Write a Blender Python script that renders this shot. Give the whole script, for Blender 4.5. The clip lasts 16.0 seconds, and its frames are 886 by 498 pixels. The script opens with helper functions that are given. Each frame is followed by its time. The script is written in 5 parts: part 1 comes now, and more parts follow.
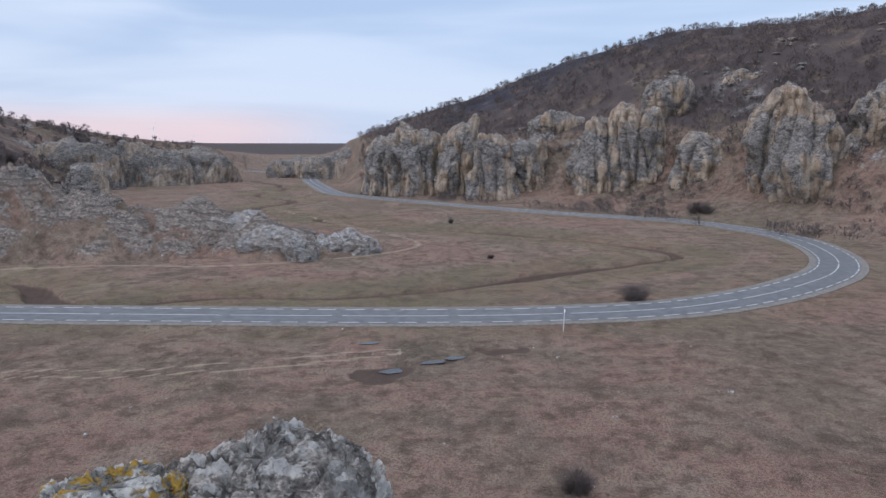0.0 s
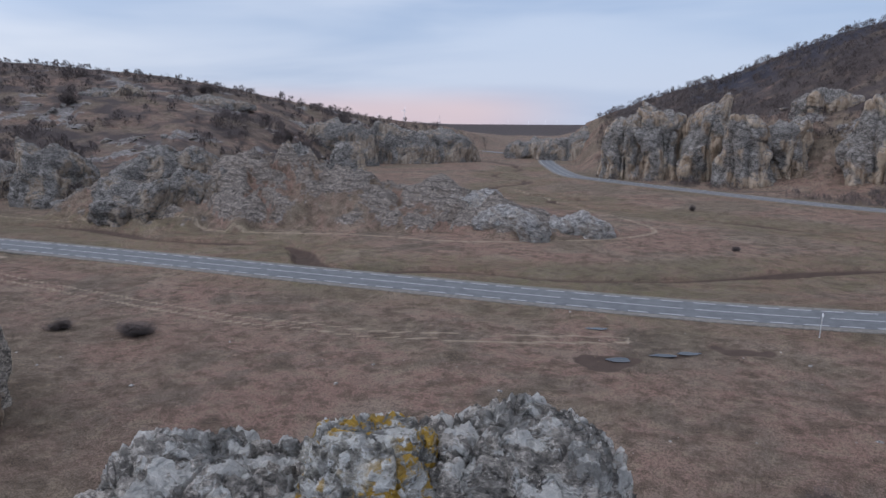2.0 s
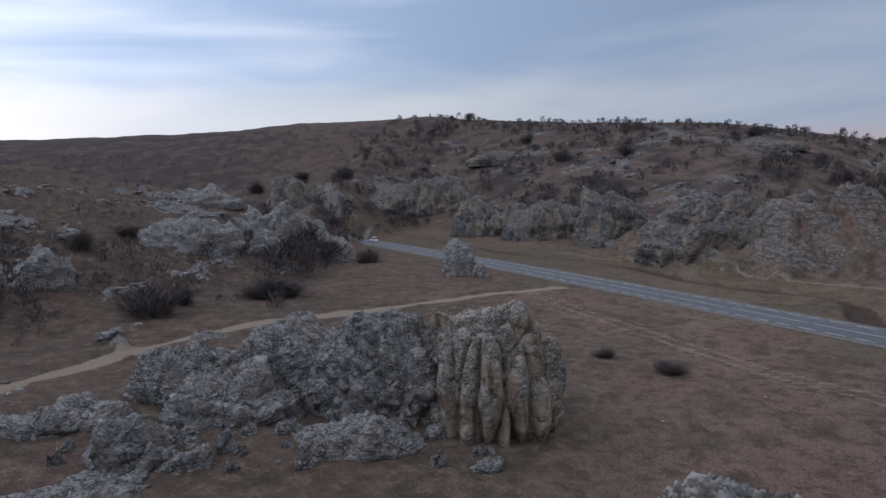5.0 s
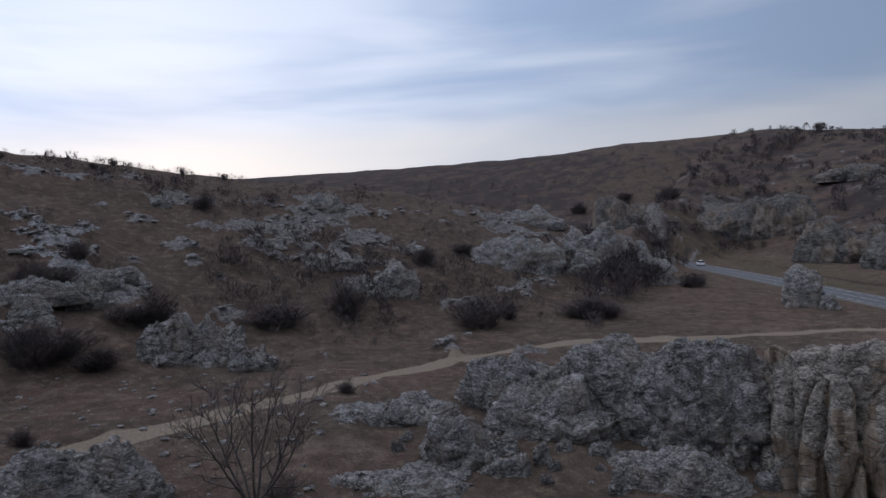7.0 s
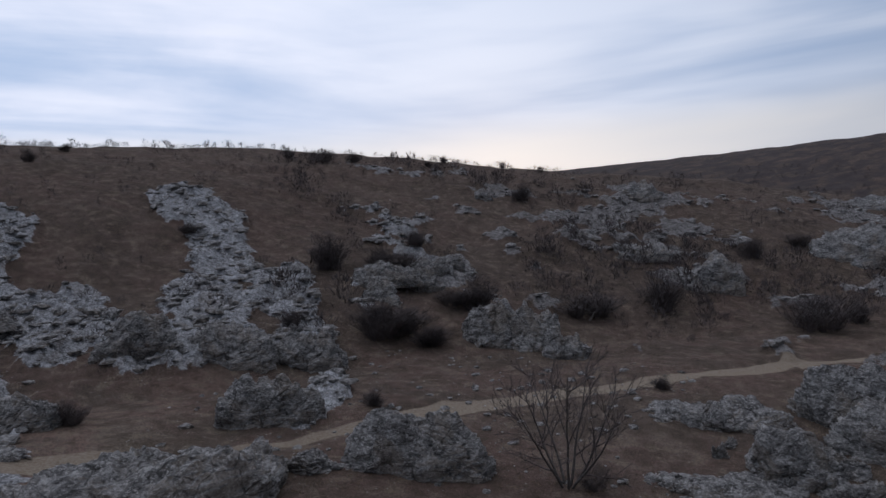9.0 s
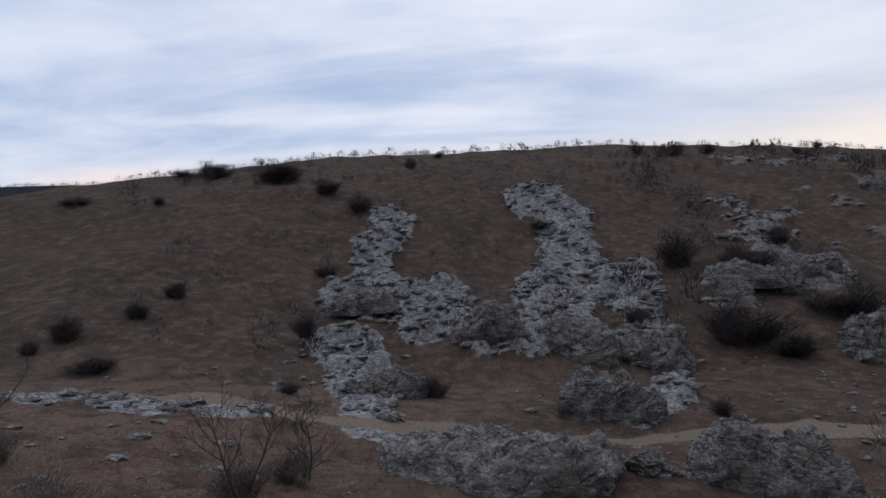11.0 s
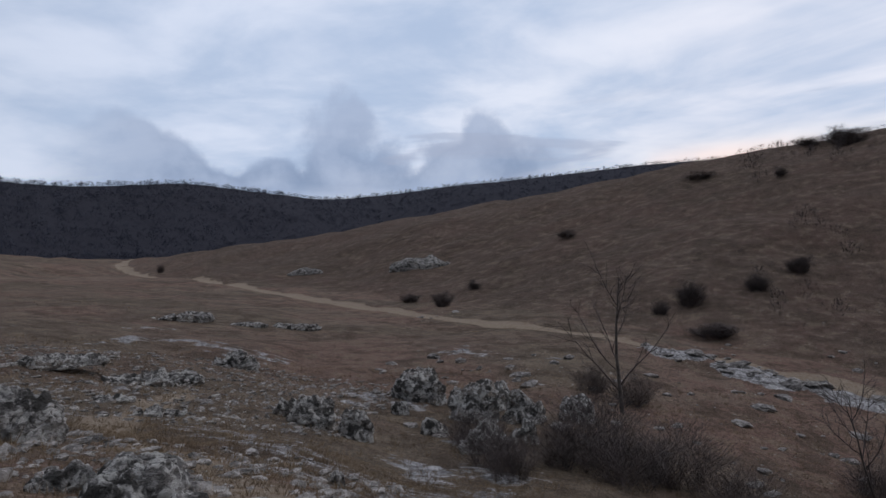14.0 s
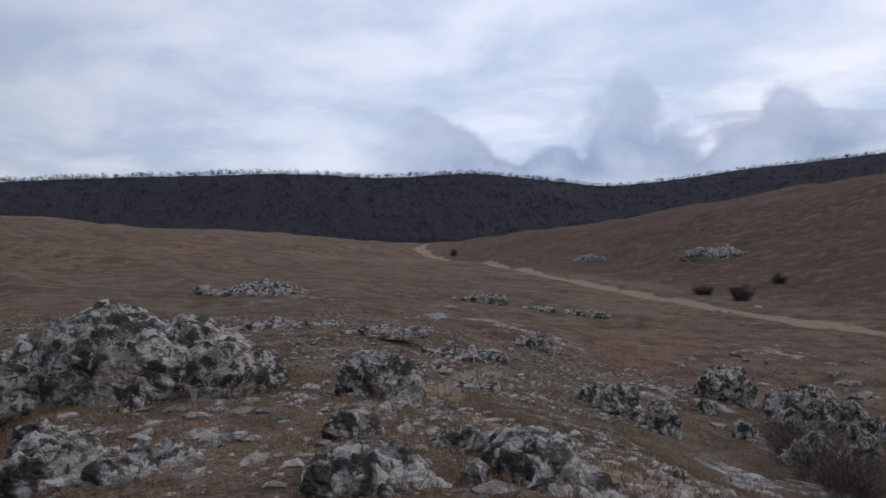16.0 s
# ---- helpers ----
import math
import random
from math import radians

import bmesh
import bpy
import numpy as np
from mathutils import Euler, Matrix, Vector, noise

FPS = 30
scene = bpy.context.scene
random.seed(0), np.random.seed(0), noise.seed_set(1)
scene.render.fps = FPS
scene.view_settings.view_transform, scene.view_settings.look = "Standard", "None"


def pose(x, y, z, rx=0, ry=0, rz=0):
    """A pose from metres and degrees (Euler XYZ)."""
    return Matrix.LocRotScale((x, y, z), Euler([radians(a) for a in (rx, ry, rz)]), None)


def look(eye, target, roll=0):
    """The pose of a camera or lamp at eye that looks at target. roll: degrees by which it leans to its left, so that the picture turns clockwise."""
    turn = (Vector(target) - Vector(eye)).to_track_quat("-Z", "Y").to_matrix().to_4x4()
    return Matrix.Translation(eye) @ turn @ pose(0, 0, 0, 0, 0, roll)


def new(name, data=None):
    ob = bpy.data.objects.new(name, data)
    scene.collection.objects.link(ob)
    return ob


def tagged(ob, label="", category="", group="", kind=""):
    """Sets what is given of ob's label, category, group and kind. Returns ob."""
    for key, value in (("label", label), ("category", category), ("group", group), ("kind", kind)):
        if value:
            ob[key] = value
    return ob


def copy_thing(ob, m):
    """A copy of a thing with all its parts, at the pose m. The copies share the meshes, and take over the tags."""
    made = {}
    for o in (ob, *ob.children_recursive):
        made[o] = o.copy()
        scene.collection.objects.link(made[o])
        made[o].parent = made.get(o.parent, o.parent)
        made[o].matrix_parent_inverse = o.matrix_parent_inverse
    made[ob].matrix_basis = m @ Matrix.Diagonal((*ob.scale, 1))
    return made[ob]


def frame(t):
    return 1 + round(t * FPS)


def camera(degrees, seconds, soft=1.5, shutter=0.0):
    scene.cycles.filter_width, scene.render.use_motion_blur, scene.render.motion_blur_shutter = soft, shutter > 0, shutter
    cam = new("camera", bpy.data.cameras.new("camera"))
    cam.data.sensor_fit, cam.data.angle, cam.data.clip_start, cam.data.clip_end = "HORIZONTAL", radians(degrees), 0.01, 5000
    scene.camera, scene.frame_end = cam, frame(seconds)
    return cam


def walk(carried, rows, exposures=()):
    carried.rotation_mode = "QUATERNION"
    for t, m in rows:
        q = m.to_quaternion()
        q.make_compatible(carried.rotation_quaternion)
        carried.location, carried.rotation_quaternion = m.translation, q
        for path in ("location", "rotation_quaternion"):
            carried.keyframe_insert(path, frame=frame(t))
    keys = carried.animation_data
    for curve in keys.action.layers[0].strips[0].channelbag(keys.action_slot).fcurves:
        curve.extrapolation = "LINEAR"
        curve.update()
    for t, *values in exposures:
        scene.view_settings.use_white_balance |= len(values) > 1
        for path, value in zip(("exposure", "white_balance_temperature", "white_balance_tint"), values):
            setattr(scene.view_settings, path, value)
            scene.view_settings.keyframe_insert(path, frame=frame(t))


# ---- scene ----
# the camera: carried by someone who turns on a rock ledge above a valley
cam = camera(66.44, 16.0)
ROWS_A = [
    (0, -0.001, 0.000, 20.000, 0.00, -8.98, 0.15),
    (0.5, -0.041, 0.008, 19.998, 4.71, -8.36, -0.25),
    (1, -0.093, 0.026, 19.985, 10.09, -8.21, 0.12),
    (1.5, -0.125, 0.012, 19.991, 16.11, -7.77, 0.04),
    (2, -0.135, 0.009, 19.971, 19.62, -10.59, 0.31),
    (2.5, -0.193, 0.024, 19.957, 24.88, -11.10, 0.08),
    (3, -0.252, 0.007, 19.962, 35.07, -9.86, -0.54),
    (3.5, -0.270, -0.048, 19.985, 44.97, -8.22, -1.18),
    (4, -0.261, -0.106, 20.007, 51.90, -7.21, -1.69),
    (4.2, -0.260, -0.135, 20.013, 54.50, -6.84, -1.79),
    (6.3, -0.344, 0.098, 19.858, 79.70, -4.11, -2.95),
    (6.5, -0.369, 0.087, 19.867, 83.13, -3.55, -2.72),
    (7, -0.332, 0.023, 19.900, 90.04, -2.96, -2.97),
]
ROWS_B = [
    (7.5, -0.178, -0.136, 19.938, 95.67, -2.55, -3.48),
    (8, -0.173, -0.223, 19.944, 102.57, -2.93, -3.69),
    (8.5, -0.277, -0.269, 19.928, 109.74, -2.28, -3.49),
    (8.7, -0.340, -0.261, 19.907, 112.27, -2.26, -3.53),
    (10.8, -0.973, -0.035, 19.711, 141.60, -0.91, -3.55),
    (11, -0.999, -0.033, 19.692, 144.96, -0.67, -3.73),
    (11.5, -1.051, -0.048, 19.631, 154.41, -1.09, -4.32),
    (12, -1.062, -0.030, 19.619, 163.21, -0.89, -3.96),
    (12.5, -0.941, -0.152, 19.665, 171.50, -0.95, -3.28),
    (13, -0.784, -0.220, 19.701, 179.97, -0.21, -2.58),
    (13.5, -0.603, -0.253, 19.654, 187.16, 0.22, -2.63),
    (14, -0.291, -0.218, 19.637, 193.85, -0.30, -2.18),
    (14.5, -0.009, -0.192, 19.630, 199.88, -0.54, -1.98),
    (15, 0.239, -0.124, 19.635, 206.78, -0.38, -1.65),
    (15.5, 0.440, -0.004, 19.651, 212.95, -0.39, -1.40),
    (16, 0.522, 0.162, 19.669, 217.21, -0.68, -1.38),
]
EXPOSURE = [(0, 0.62, 6150, 13), (1, 0.37, 6100, 14), (2.5, 0.36, 6120, 13), (4, 0.04, 6080, 13), (7, -0.55, 6050, 14), (11, -0.76, 6250, 14), (13.5, -0.71, 6500, 14), (16, -0.50, 6750, 16)]
walk(cam, [(t, pose(x, y, z, 90 + pitch, 0, yaw) @ pose(0, 0, 0, 0, 0, roll)) for t, x, y, z, yaw, pitch, roll in ROWS_A + ROWS_B], EXPOSURE)


# ---- small node helpers ----
def nod(nt, kind, **vals):
    n = nt.nodes.new("ShaderNode" + kind)
    for k, v in vals.items():
        if k == "op":
            n.operation = v
        elif k == "blend":
            n.blend_type = v
        else:
            n.inputs[k].default_value = v
    return n


def mathn(nt, op, a, b=None, c=None, clamp=False):
    n = nt.nodes.new("ShaderNodeMath")
    n.operation, n.use_clamp = op, clamp
    for i, v in enumerate((a, b, c)):
        if v is None:
            continue
        if isinstance(v, (int, float)):
            n.inputs[i].default_value = v
        else:
            nt.links.new(v, n.inputs[i])
    return n.outputs[0]


def mixc(nt, fac, a, b, blend="MIX"):
    n = nt.nodes.new("ShaderNodeMix")
    n.data_type, n.blend_type = "RGBA", blend
    for i, v in ((0, fac), (6, a), (7, b)):
        if isinstance(v, (int, float)):
            n.inputs[i].default_value = v
        elif isinstance(v, tuple):
            n.inputs[i].default_value = (*v, 1)
        else:
            nt.links.new(v, n.inputs[i])
    return n.outputs[2]


def ramp(nt, fac, stops):
    n = nt.nodes.new("ShaderNodeValToRGB")
    el = n.color_ramp.elements
    while len(el) < len(stops):
        el.new(0.5)
    for e, (p, c) in zip(el, stops):
        e.position, e.color = p, (*c, 1) if isinstance(c, tuple) else (c, c, c, 1)
    nt.links.new(fac, n.inputs[0])
    return n.outputs[0]


def noisen(nt, vec, scale, detail=4.0, rough=0.55, distort=0.0):
    n = nod(nt, "TexNoise", Scale=scale, Detail=detail, Roughness=rough, Distortion=distort)
    nt.links.new(vec, n.inputs["Vector"])
    return n.outputs[0]


def sstep(nt, x, lo, hi):
    n = nt.nodes.new("ShaderNodeMapRange")
    n.interpolation_type = "SMOOTHSTEP"
    nt.links.new(x, n.inputs[0])
    n.inputs[1].default_value, n.inputs[2].default_value = lo, hi
    return n.outputs[0]


def scaled(nt, vec, s):
    n = nt.nodes.new("ShaderNodeVectorMath")
    n.operation = "MULTIPLY"
    nt.links.new(vec, n.inputs[0])
    n.inputs[1].default_value = s
    return n.outputs[0]


# ---- world: a dusk sky, mostly clouded, brightest in the west ----
SUN_AZ, SUN_EL = 112.0, 7.0
def build_sky():
    world = bpy.data.worlds.new("dusk_sky")
    scene.world = world
    world.use_nodes = True
    nt = world.node_tree
    nt.nodes.clear()
    co = nt.nodes.new("ShaderNodeTexCoord").outputs["Generated"]
    sep = nt.nodes.new("ShaderNodeSeparateXYZ")
    nt.links.new(co, sep.inputs[0])
    x, y, z = sep.outputs
    zc = mathn(nt, "MAXIMUM", z, 0.0)
    # flat cloud layer: the way divided by its height
    h = mathn(nt, "ADD", zc, 0.16)
    comb = nt.nodes.new("ShaderNodeCombineXYZ")
    nt.links.new(mathn(nt, "DIVIDE", x, h), comb.inputs[0])
    nt.links.new(mathn(nt, "DIVIDE", y, h), comb.inputs[1])
    layer = comb.outputs[0]
    sa = radians(SUN_AZ)
    west = mathn(nt, "ADD", mathn(nt, "MULTIPLY", x, -math.sin(sa)), mathn(nt, "MULTIPLY", y, math.cos(sa)))
    w01 = sstep(nt, west, -0.5, 1.0)
    def towards(a):
        return mathn(nt, "ADD", mathn(nt, "MULTIPLY", x, -math.sin(radians(a))), mathn(nt, "MULTIPLY", y, math.cos(radians(a))))

    south = sstep(nt, towards(195), -0.05, 0.55)
    strat = noisen(nt, scaled(nt, co, (1.1, 1.1, 7.5)), 1.5, 4.0, 0.46, 0.3)
    turn = nt.nodes.new("ShaderNodeVectorRotate")
    turn.rotation_type = "Z_AXIS"
    turn.inputs["Angle"].default_value = radians(-55)
    nt.links.new(layer, turn.inputs["Vector"])
    fan = noisen(nt, scaled(nt, turn.outputs[0], (1.3, 0.38, 1.0)), 1.0, 5.0, 0.52, 0.5)
    fine = noisen(nt, layer, 1.5, 6.0, 0.55, 0.3)
    fan = mixc(nt, mathn(nt, "ADD", 0.25, mathn(nt, "MULTIPLY", sstep(nt, towards(215), 0.55, 0.92), 0.6)), fan, fine)
    streak = mixc(nt, south, strat, fan)
    # open sky and the two tones of cloud
    nish = nod(nt, "TexSky")
    nish.sky_type, nish.sun_disc = "NISHITA", False
    nish.sun_elevation, nish.sun_rotation = radians(SUN_EL), radians(-SUN_AZ)
    clear = ramp(nt, zc, [(0.0, (0.66, 0.70, 0.80)), (0.12, (0.50, 0.65, 0.86)), (0.45, (0.42, 0.59, 0.86)), (1.0, (0.34, 0.48, 0.74))])
    pale = mixc(nt, w01, (0.76, 0.86, 1.02), (0.96, 1.00, 1.07))
    grey = mixc(nt, w01, (0.50, 0.64, 0.87), (0.42, 0.54, 0.74))
    grey = mixc(nt, south, grey, (0.48, 0.61, 0.81))
    pale = mixc(nt, sstep(nt, towards(148), 0.80, 0.97), pale, (1.08, 1.08, 1.13))
    cloud = mixc(nt, mixc(nt, south, sstep(nt, streak, 0.38, 0.68), sstep(nt, streak, 0.36, 0.66)), grey, pale)
    sky = mixc(nt, mathn(nt, "ADD", 0.68, mathn(nt, "MULTIPLY", south, 0.2)), clear, cloud)
    # bright low band to the west, faint rose band to the north
    low = mathn(nt, "SUBTRACT", 1.0, sstep(nt, z, 0.10, 0.16))
    band = mathn(nt, "MULTIPLY", low, sstep(nt, west, 0.2, 0.9))
    sky = mixc(nt, mathn(nt, "MULTIPLY", band, mathn(nt, "ADD", 0.30, mathn(nt, "MULTIPLY", streak, 0.9)), clamp=True), sky, (0.86, 0.85, 0.83))
    rose = mathn(nt, "MULTIPLY", mathn(nt, "SUBTRACT", 1.0, sstep(nt, z, 0.015, 0.06)), sstep(nt, y, 0.3, 0.75))
    rose = mathn(nt, "MULTIPLY", rose, sstep(nt, mathn(nt, "MULTIPLY", x, -1.0), 0.10, 0.32))
    sky = mixc(nt, mathn(nt, "MULTIPLY", rose, 0.8), sky, (0.95, 0.74, 0.74))
    # a bank of heaped cloud low in the south
    puff = noisen(nt, co, 8.5, 6.0, 0.55, 0.1)
    lump = noisen(nt, co, 4.2, 2.0, 0.5)
    crest_z = mathn(nt, "ADD", 0.140, mathn(nt, "MULTIPLY", mathn(nt, "SUBTRACT", lump, 0.45), 0.30))
    crest_z = mathn(nt, "ADD", crest_z, mathn(nt, "MULTIPLY", mathn(nt, "SUBTRACT", puff, 0.5), 0.24))
    heap = sstep(nt, mathn(nt, "SUBTRACT", crest_z, z), -0.008, 0.035)
    heap = mathn(nt, "MULTIPLY", heap, sstep(nt, towards(203), 0.915, 0.965))
    heap = mathn(nt, "MULTIPLY", heap, sstep(nt, mathn(nt, "ADD", z, mathn(nt, "MULTIPLY", puff, 0.06)), 0.07, 0.13))
    sky = mixc(nt, mathn(nt, "MULTIPLY", heap, 0.85), sky, mixc(nt, sstep(nt, puff, 0.35, 0.65), (0.20, 0.29, 0.46), (0.40, 0.50, 0.68)))
    # a few flat grey rafts of cloud under the white
    raft = mathn(nt, "MULTIPLY", sstep(nt, noisen(nt, scaled(nt, co, (1.0, 1.0, 7.0)), 3.2, 4.0, 0.5, 0.4), 0.58, 0.66), sstep(nt, towards(182), 0.86, 0.95))
    raft = mathn(nt, "MULTIPLY", raft, mathn(nt, "SUBTRACT", 1.0, sstep(nt, z, 0.14, 0.22)))
    sky = mixc(nt, mathn(nt, "MULTIPLY", raft, 0.6), sky, (0.40, 0.47, 0.62))
    # sunset colour between the low clouds
    glow = mathn(nt, "MULTIPLY", sstep(nt, towards(168), 0.975, 0.997), mathn(nt, "SUBTRACT", 1.0, sstep(nt, z, 0.10, 0.135)))
    glow2 = mathn(nt, "MULTIPLY", sstep(nt, towards(195), 0.997, 0.9995), mathn(nt, "SUBTRACT", 1.0, sstep(nt, z, 0.105, 0.125)))
    sky = mixc(nt, mathn(nt, "MULTIPLY", mathn(nt, "MAXIMUM", glow, glow2), sstep(nt, puff, 0.42, 0.58)), sky, (1.12, 0.93, 0.86))
    # whiter overhead; the half towards the sunset is brighter than the other
    sky = mixc(nt, sstep(nt, z, 0.40, 0.75), sky, (1.03, 1.08, 1.19))
    sb = radians(165)
    side = mathn(nt, "ADD", mathn(nt, "MULTIPLY", x, -math.sin(sb)), mathn(nt, "MULTIPLY", y, math.cos(sb)))
    lift = mathn(nt, "ADD", 0.70, mathn(nt, "MULTIPLY", sstep(nt, side, -0.7, 0.8), 0.98))
    sky = mixc(nt, 1.0, sky, lift, "MULTIPLY")
    bg1 = nod(nt, "Background", Strength=0.008)
    nt.links.new(nish.outputs[0], bg1.inputs[0])
    bg2 = nod(nt, "Background", Strength=SKY)
    nt.links.new(sky, bg2.inputs[0])
    add = nt.nodes.new("ShaderNodeAddShader")
    nt.links.new(bg1.outputs[0], add.inputs[0])
    nt.links.new(bg2.outputs[0], add.inputs[1])
    nt.links.new(add.outputs[0], nt.nodes.new("ShaderNodeOutputWorld").inputs[0])


SKY = 0.85
build_sky()
sun = new("sun", bpy.data.lights.new("sun", "SUN"))
sun.data.energy, sun.data.angle, sun.data.color = 0.35, radians(25), (1.0, 0.88, 0.78)
_a, _e = radians(SUN_AZ), radians(SUN_EL + 6)
sun.matrix_world = look((-math.sin(_a) * 100 * math.cos(_e), math.cos(_a) * 100 * math.cos(_e), 100 * math.sin(_e)), (0, 0, 0))


# ---- numpy noise ----
def hash3(ix, iy, iz, seed):
    h = (ix.astype(np.int64) * 374761393 + iy.astype(np.int64) * 668265263 + iz.astype(np.int64) * 1274126177 + seed * 974634777) & 0xFFFFFFFF
    h = ((h ^ (h >> 13)) * 1103515245) & 0xFFFFFFFF
    h = ((h ^ (h >> 16)) * 2246822519) & 0xFFFFFFFF
    return ((h ^ (h >> 15)) & 0xFFFFFF) / float(0xFFFFFF)


def vnoise(p, seed=0):
    i = np.floor(p).astype(np.int64)
    f = p - i
    f = f * f * (3 - 2 * f)
    out = 0
    for dx in (0, 1):
        for dy in (0, 1):
            for dz in (0, 1):
                w = (f[:, 0] if dx else 1 - f[:, 0]) * (f[:, 1] if dy else 1 - f[:, 1]) * (f[:, 2] if dz else 1 - f[:, 2])
                out = out + w * hash3(i[:, 0] + dx, i[:, 1] + dy, i[:, 2] + dz, seed)
    return out * 2 - 1


def fbm(p, octaves=4, seed=0, gain=0.5):
    out, amp = 0, 1.0
    for o in range(octaves):
        out = out + amp * vnoise(p, seed + o * 17)
        p, amp = p * 2.03 + 5.7, amp * gain
    return out


def cells(p, seed=0):
    """Nearest jittered cell: its random value, and how near its border is."""
    i = np.floor(p).astype(np.int64)
    d1, d2, val = np.full(len(p), 9.0), np.full(len(p), 9.0), np.zeros(len(p))
    for dx in (-1, 0, 1):
        for dy in (-1, 0, 1):
            for dz in (-1, 0, 1):
                a, b, c = i[:, 0] + dx, i[:, 1] + dy, i[:, 2] + dz
                q = np.stack([a + hash3(a, b, c, seed), b + hash3(a, b, c, seed + 1), c + hash3(a, b, c, seed + 2)], 1)
                d = np.sqrt(((q - p) ** 2).sum(1))
                nearer = d < d1
                d2 = np.where(nearer, d1, np.minimum(d2, d))
                val = np.where(nearer, hash3(a, b, c, seed + 3), val)
                d1 = np.where(nearer, d, d1)
    return val, d2 - d1


def smooth01(x):
    x = np.clip(x, 0, 1)
    return x * x * (3 - 2 * x)


def polar(az, d):
    return -math.sin(radians(az)) * d, math.cos(radians(az)) * d


# ---- the lie of the land: a ledge above a valley, hills all round ----
# compass angle (to the left of north), width of the ledge's flat, where the slope below ends and how high, how steep it begins
AZ = np.array([-60, -33, -27, -18, -10, -3, 4, 8, 10, 15, 19, 25, 33, 41, 48, 57, 67, 75, 82, 90, 103, 115, 123, 134, 144, 153, 162, 172, 181, 196, 205, 213, 219, 226, 239, 250, 300], float)
FLAT = np.array([2.2, 2.2, 2.2, 2.2, 2.2, 2.2, 2.5, 2.5, 2.5, 2.5, 2.5, 2.5, 2.5, 2.5, 2.5, 2.5, 2.5, 2.5, 2.5, 2.5, 3.2, 3.2, 3.2, 3.2, 3.2, 3.2, 3.2, 3.2, 3.2, 3.2, 3.2, 3.2, 3.2, 3.2, 3.2, 3.2, 3.2], float)
BASE_D = np.array([38, 38, 38, 38, 38, 38, 38, 38, 38, 38, 38, 38, 38, 38, 40, 42, 44, 45, 45, 45, 42, 40, 40, 41, 42, 42, 42, 40, 38, 36, 36, 34, 30, 30, 25, 22, 20], float)
BASE_Z = np.array([1, 0, 0, 0, 0, 0, 0, 0, 0, 0, 0, 0, 0, 0, 0, 0.3, 0.8, 1.4, 2, 2.6, 3.8, 4.8, 5.4, 6.2, 7.2, 8, 9.2, 10.6, 11.8, 12.3, 13, 14.2, 15, 16, 16.4, 16.8, 17], float)
STEEP = np.array([7, 7, 7, 7, 7, 7, 7, 7, 7, 7, 7, 7, 7, 7, 7, 5, 5, 4, 4, 4, 3, 3, 3, 2.9, 2.9, 2.9, 2.9, 2.9, 2.9, 2.4, 1.8, 1.8, 1.6, 1.6, 1.6, 1.6, 1.6], float)
# the first hill: its foot, its crest, and the crest's rise as seen from the ledge
FOOT = np.array([140, 150, 165, 195, 212, 232, 258, 290, 450, 480, 370, 335, 215, 172, 178, 212, 260, 132, 112, 98, 86, 76, 70, 64, 60, 58, 57, 60, 66, 90, 115, 140, 220, 150, 60, 55, 60], float)
CREST = np.array([300, 330, 335, 350, 370, 390, 415, 440, 700, 800, 470, 430, 400, 420, 450, 480, 520, 205, 205, 205, 200, 195, 192, 186, 180, 176, 171, 170, 175, 190, 210, 230, 300, 250, 220, 200, 250], float)
RISE = np.array([9, 9.2, 8.9, 8.3, 6.4, 3.8, 1.6, 0.0, -1.55, -1.35, -0.4, 0.3, 1.8, 3.3, 3.8, 4.3, 4.9, -2.2, -0.6, 1.2, 3.3, 5.0, 5.8, 7.0, 7.5, 7.1, 6.6, 5.6, 4.4, 2.4, 1.1, 0.1, -0.4, 0.3, 1.3, 2.2, 5], float)
BOW = np.array([1.3, 1.3, 1.3, 1.3, 1.3, 1.3, 1.3, 1.3, 1, 1, 1.2, 1.1, 0.9, 0.9, 0.9, 0.9, 0.9, 0.8, 0.85, 0.9, 0.9, 0.9, 0.85, 0.8, 0.8, 0.8, 0.8, 0.8, 0.85, 0.9, 0.9, 1, 1, 1, 1, 1, 1], float)
# the hills behind: wooded ridges to the south and a bald ridge to the west
AZ2 = np.array([-60, -33, 6, 14, 19, 40, 55, 67, 75, 81, 89, 104, 116, 130, 150, 165, 177, 184, 191, 204, 207, 214, 223, 230, 239, 250, 280], float)
FOOT2 = np.array([600, 600, 900, 1500, 1200, 420, 330, 330, 330, 330, 330, 340, 350, 350, 380, 420, 430, 430, 420, 400, 380, 350, 330, 320, 320, 320, 450], float)
CREST2 = np.array([900, 900, 1200, 2500, 2000, 560, 540, 540, 560, 580, 620, 700, 700, 700, 800, 900, 900, 880, 850, 780, 740, 640, 620, 600, 600, 620, 800], float)
RISE2 = np.array([2, 2, -0.4, -0.25, -0.3, 2.6, 4.3, 5.0, 4.9, 4.4, 4.15, 3.75, 3.6, 3.5, 4.6, 5.75, 5.9, 5.45, 5.1, 4.2, 4.65, 5.6, 5.45, 5.85, 5.6, 4.95, 3], float)


AZ, FLAT, BASE_D, BASE_Z, STEEP, FOOT, CREST, RISE, BOW = (v[:-1] for v in (AZ, FLAT, BASE_D, BASE_Z, STEEP, FOOT, CREST, RISE, BOW))


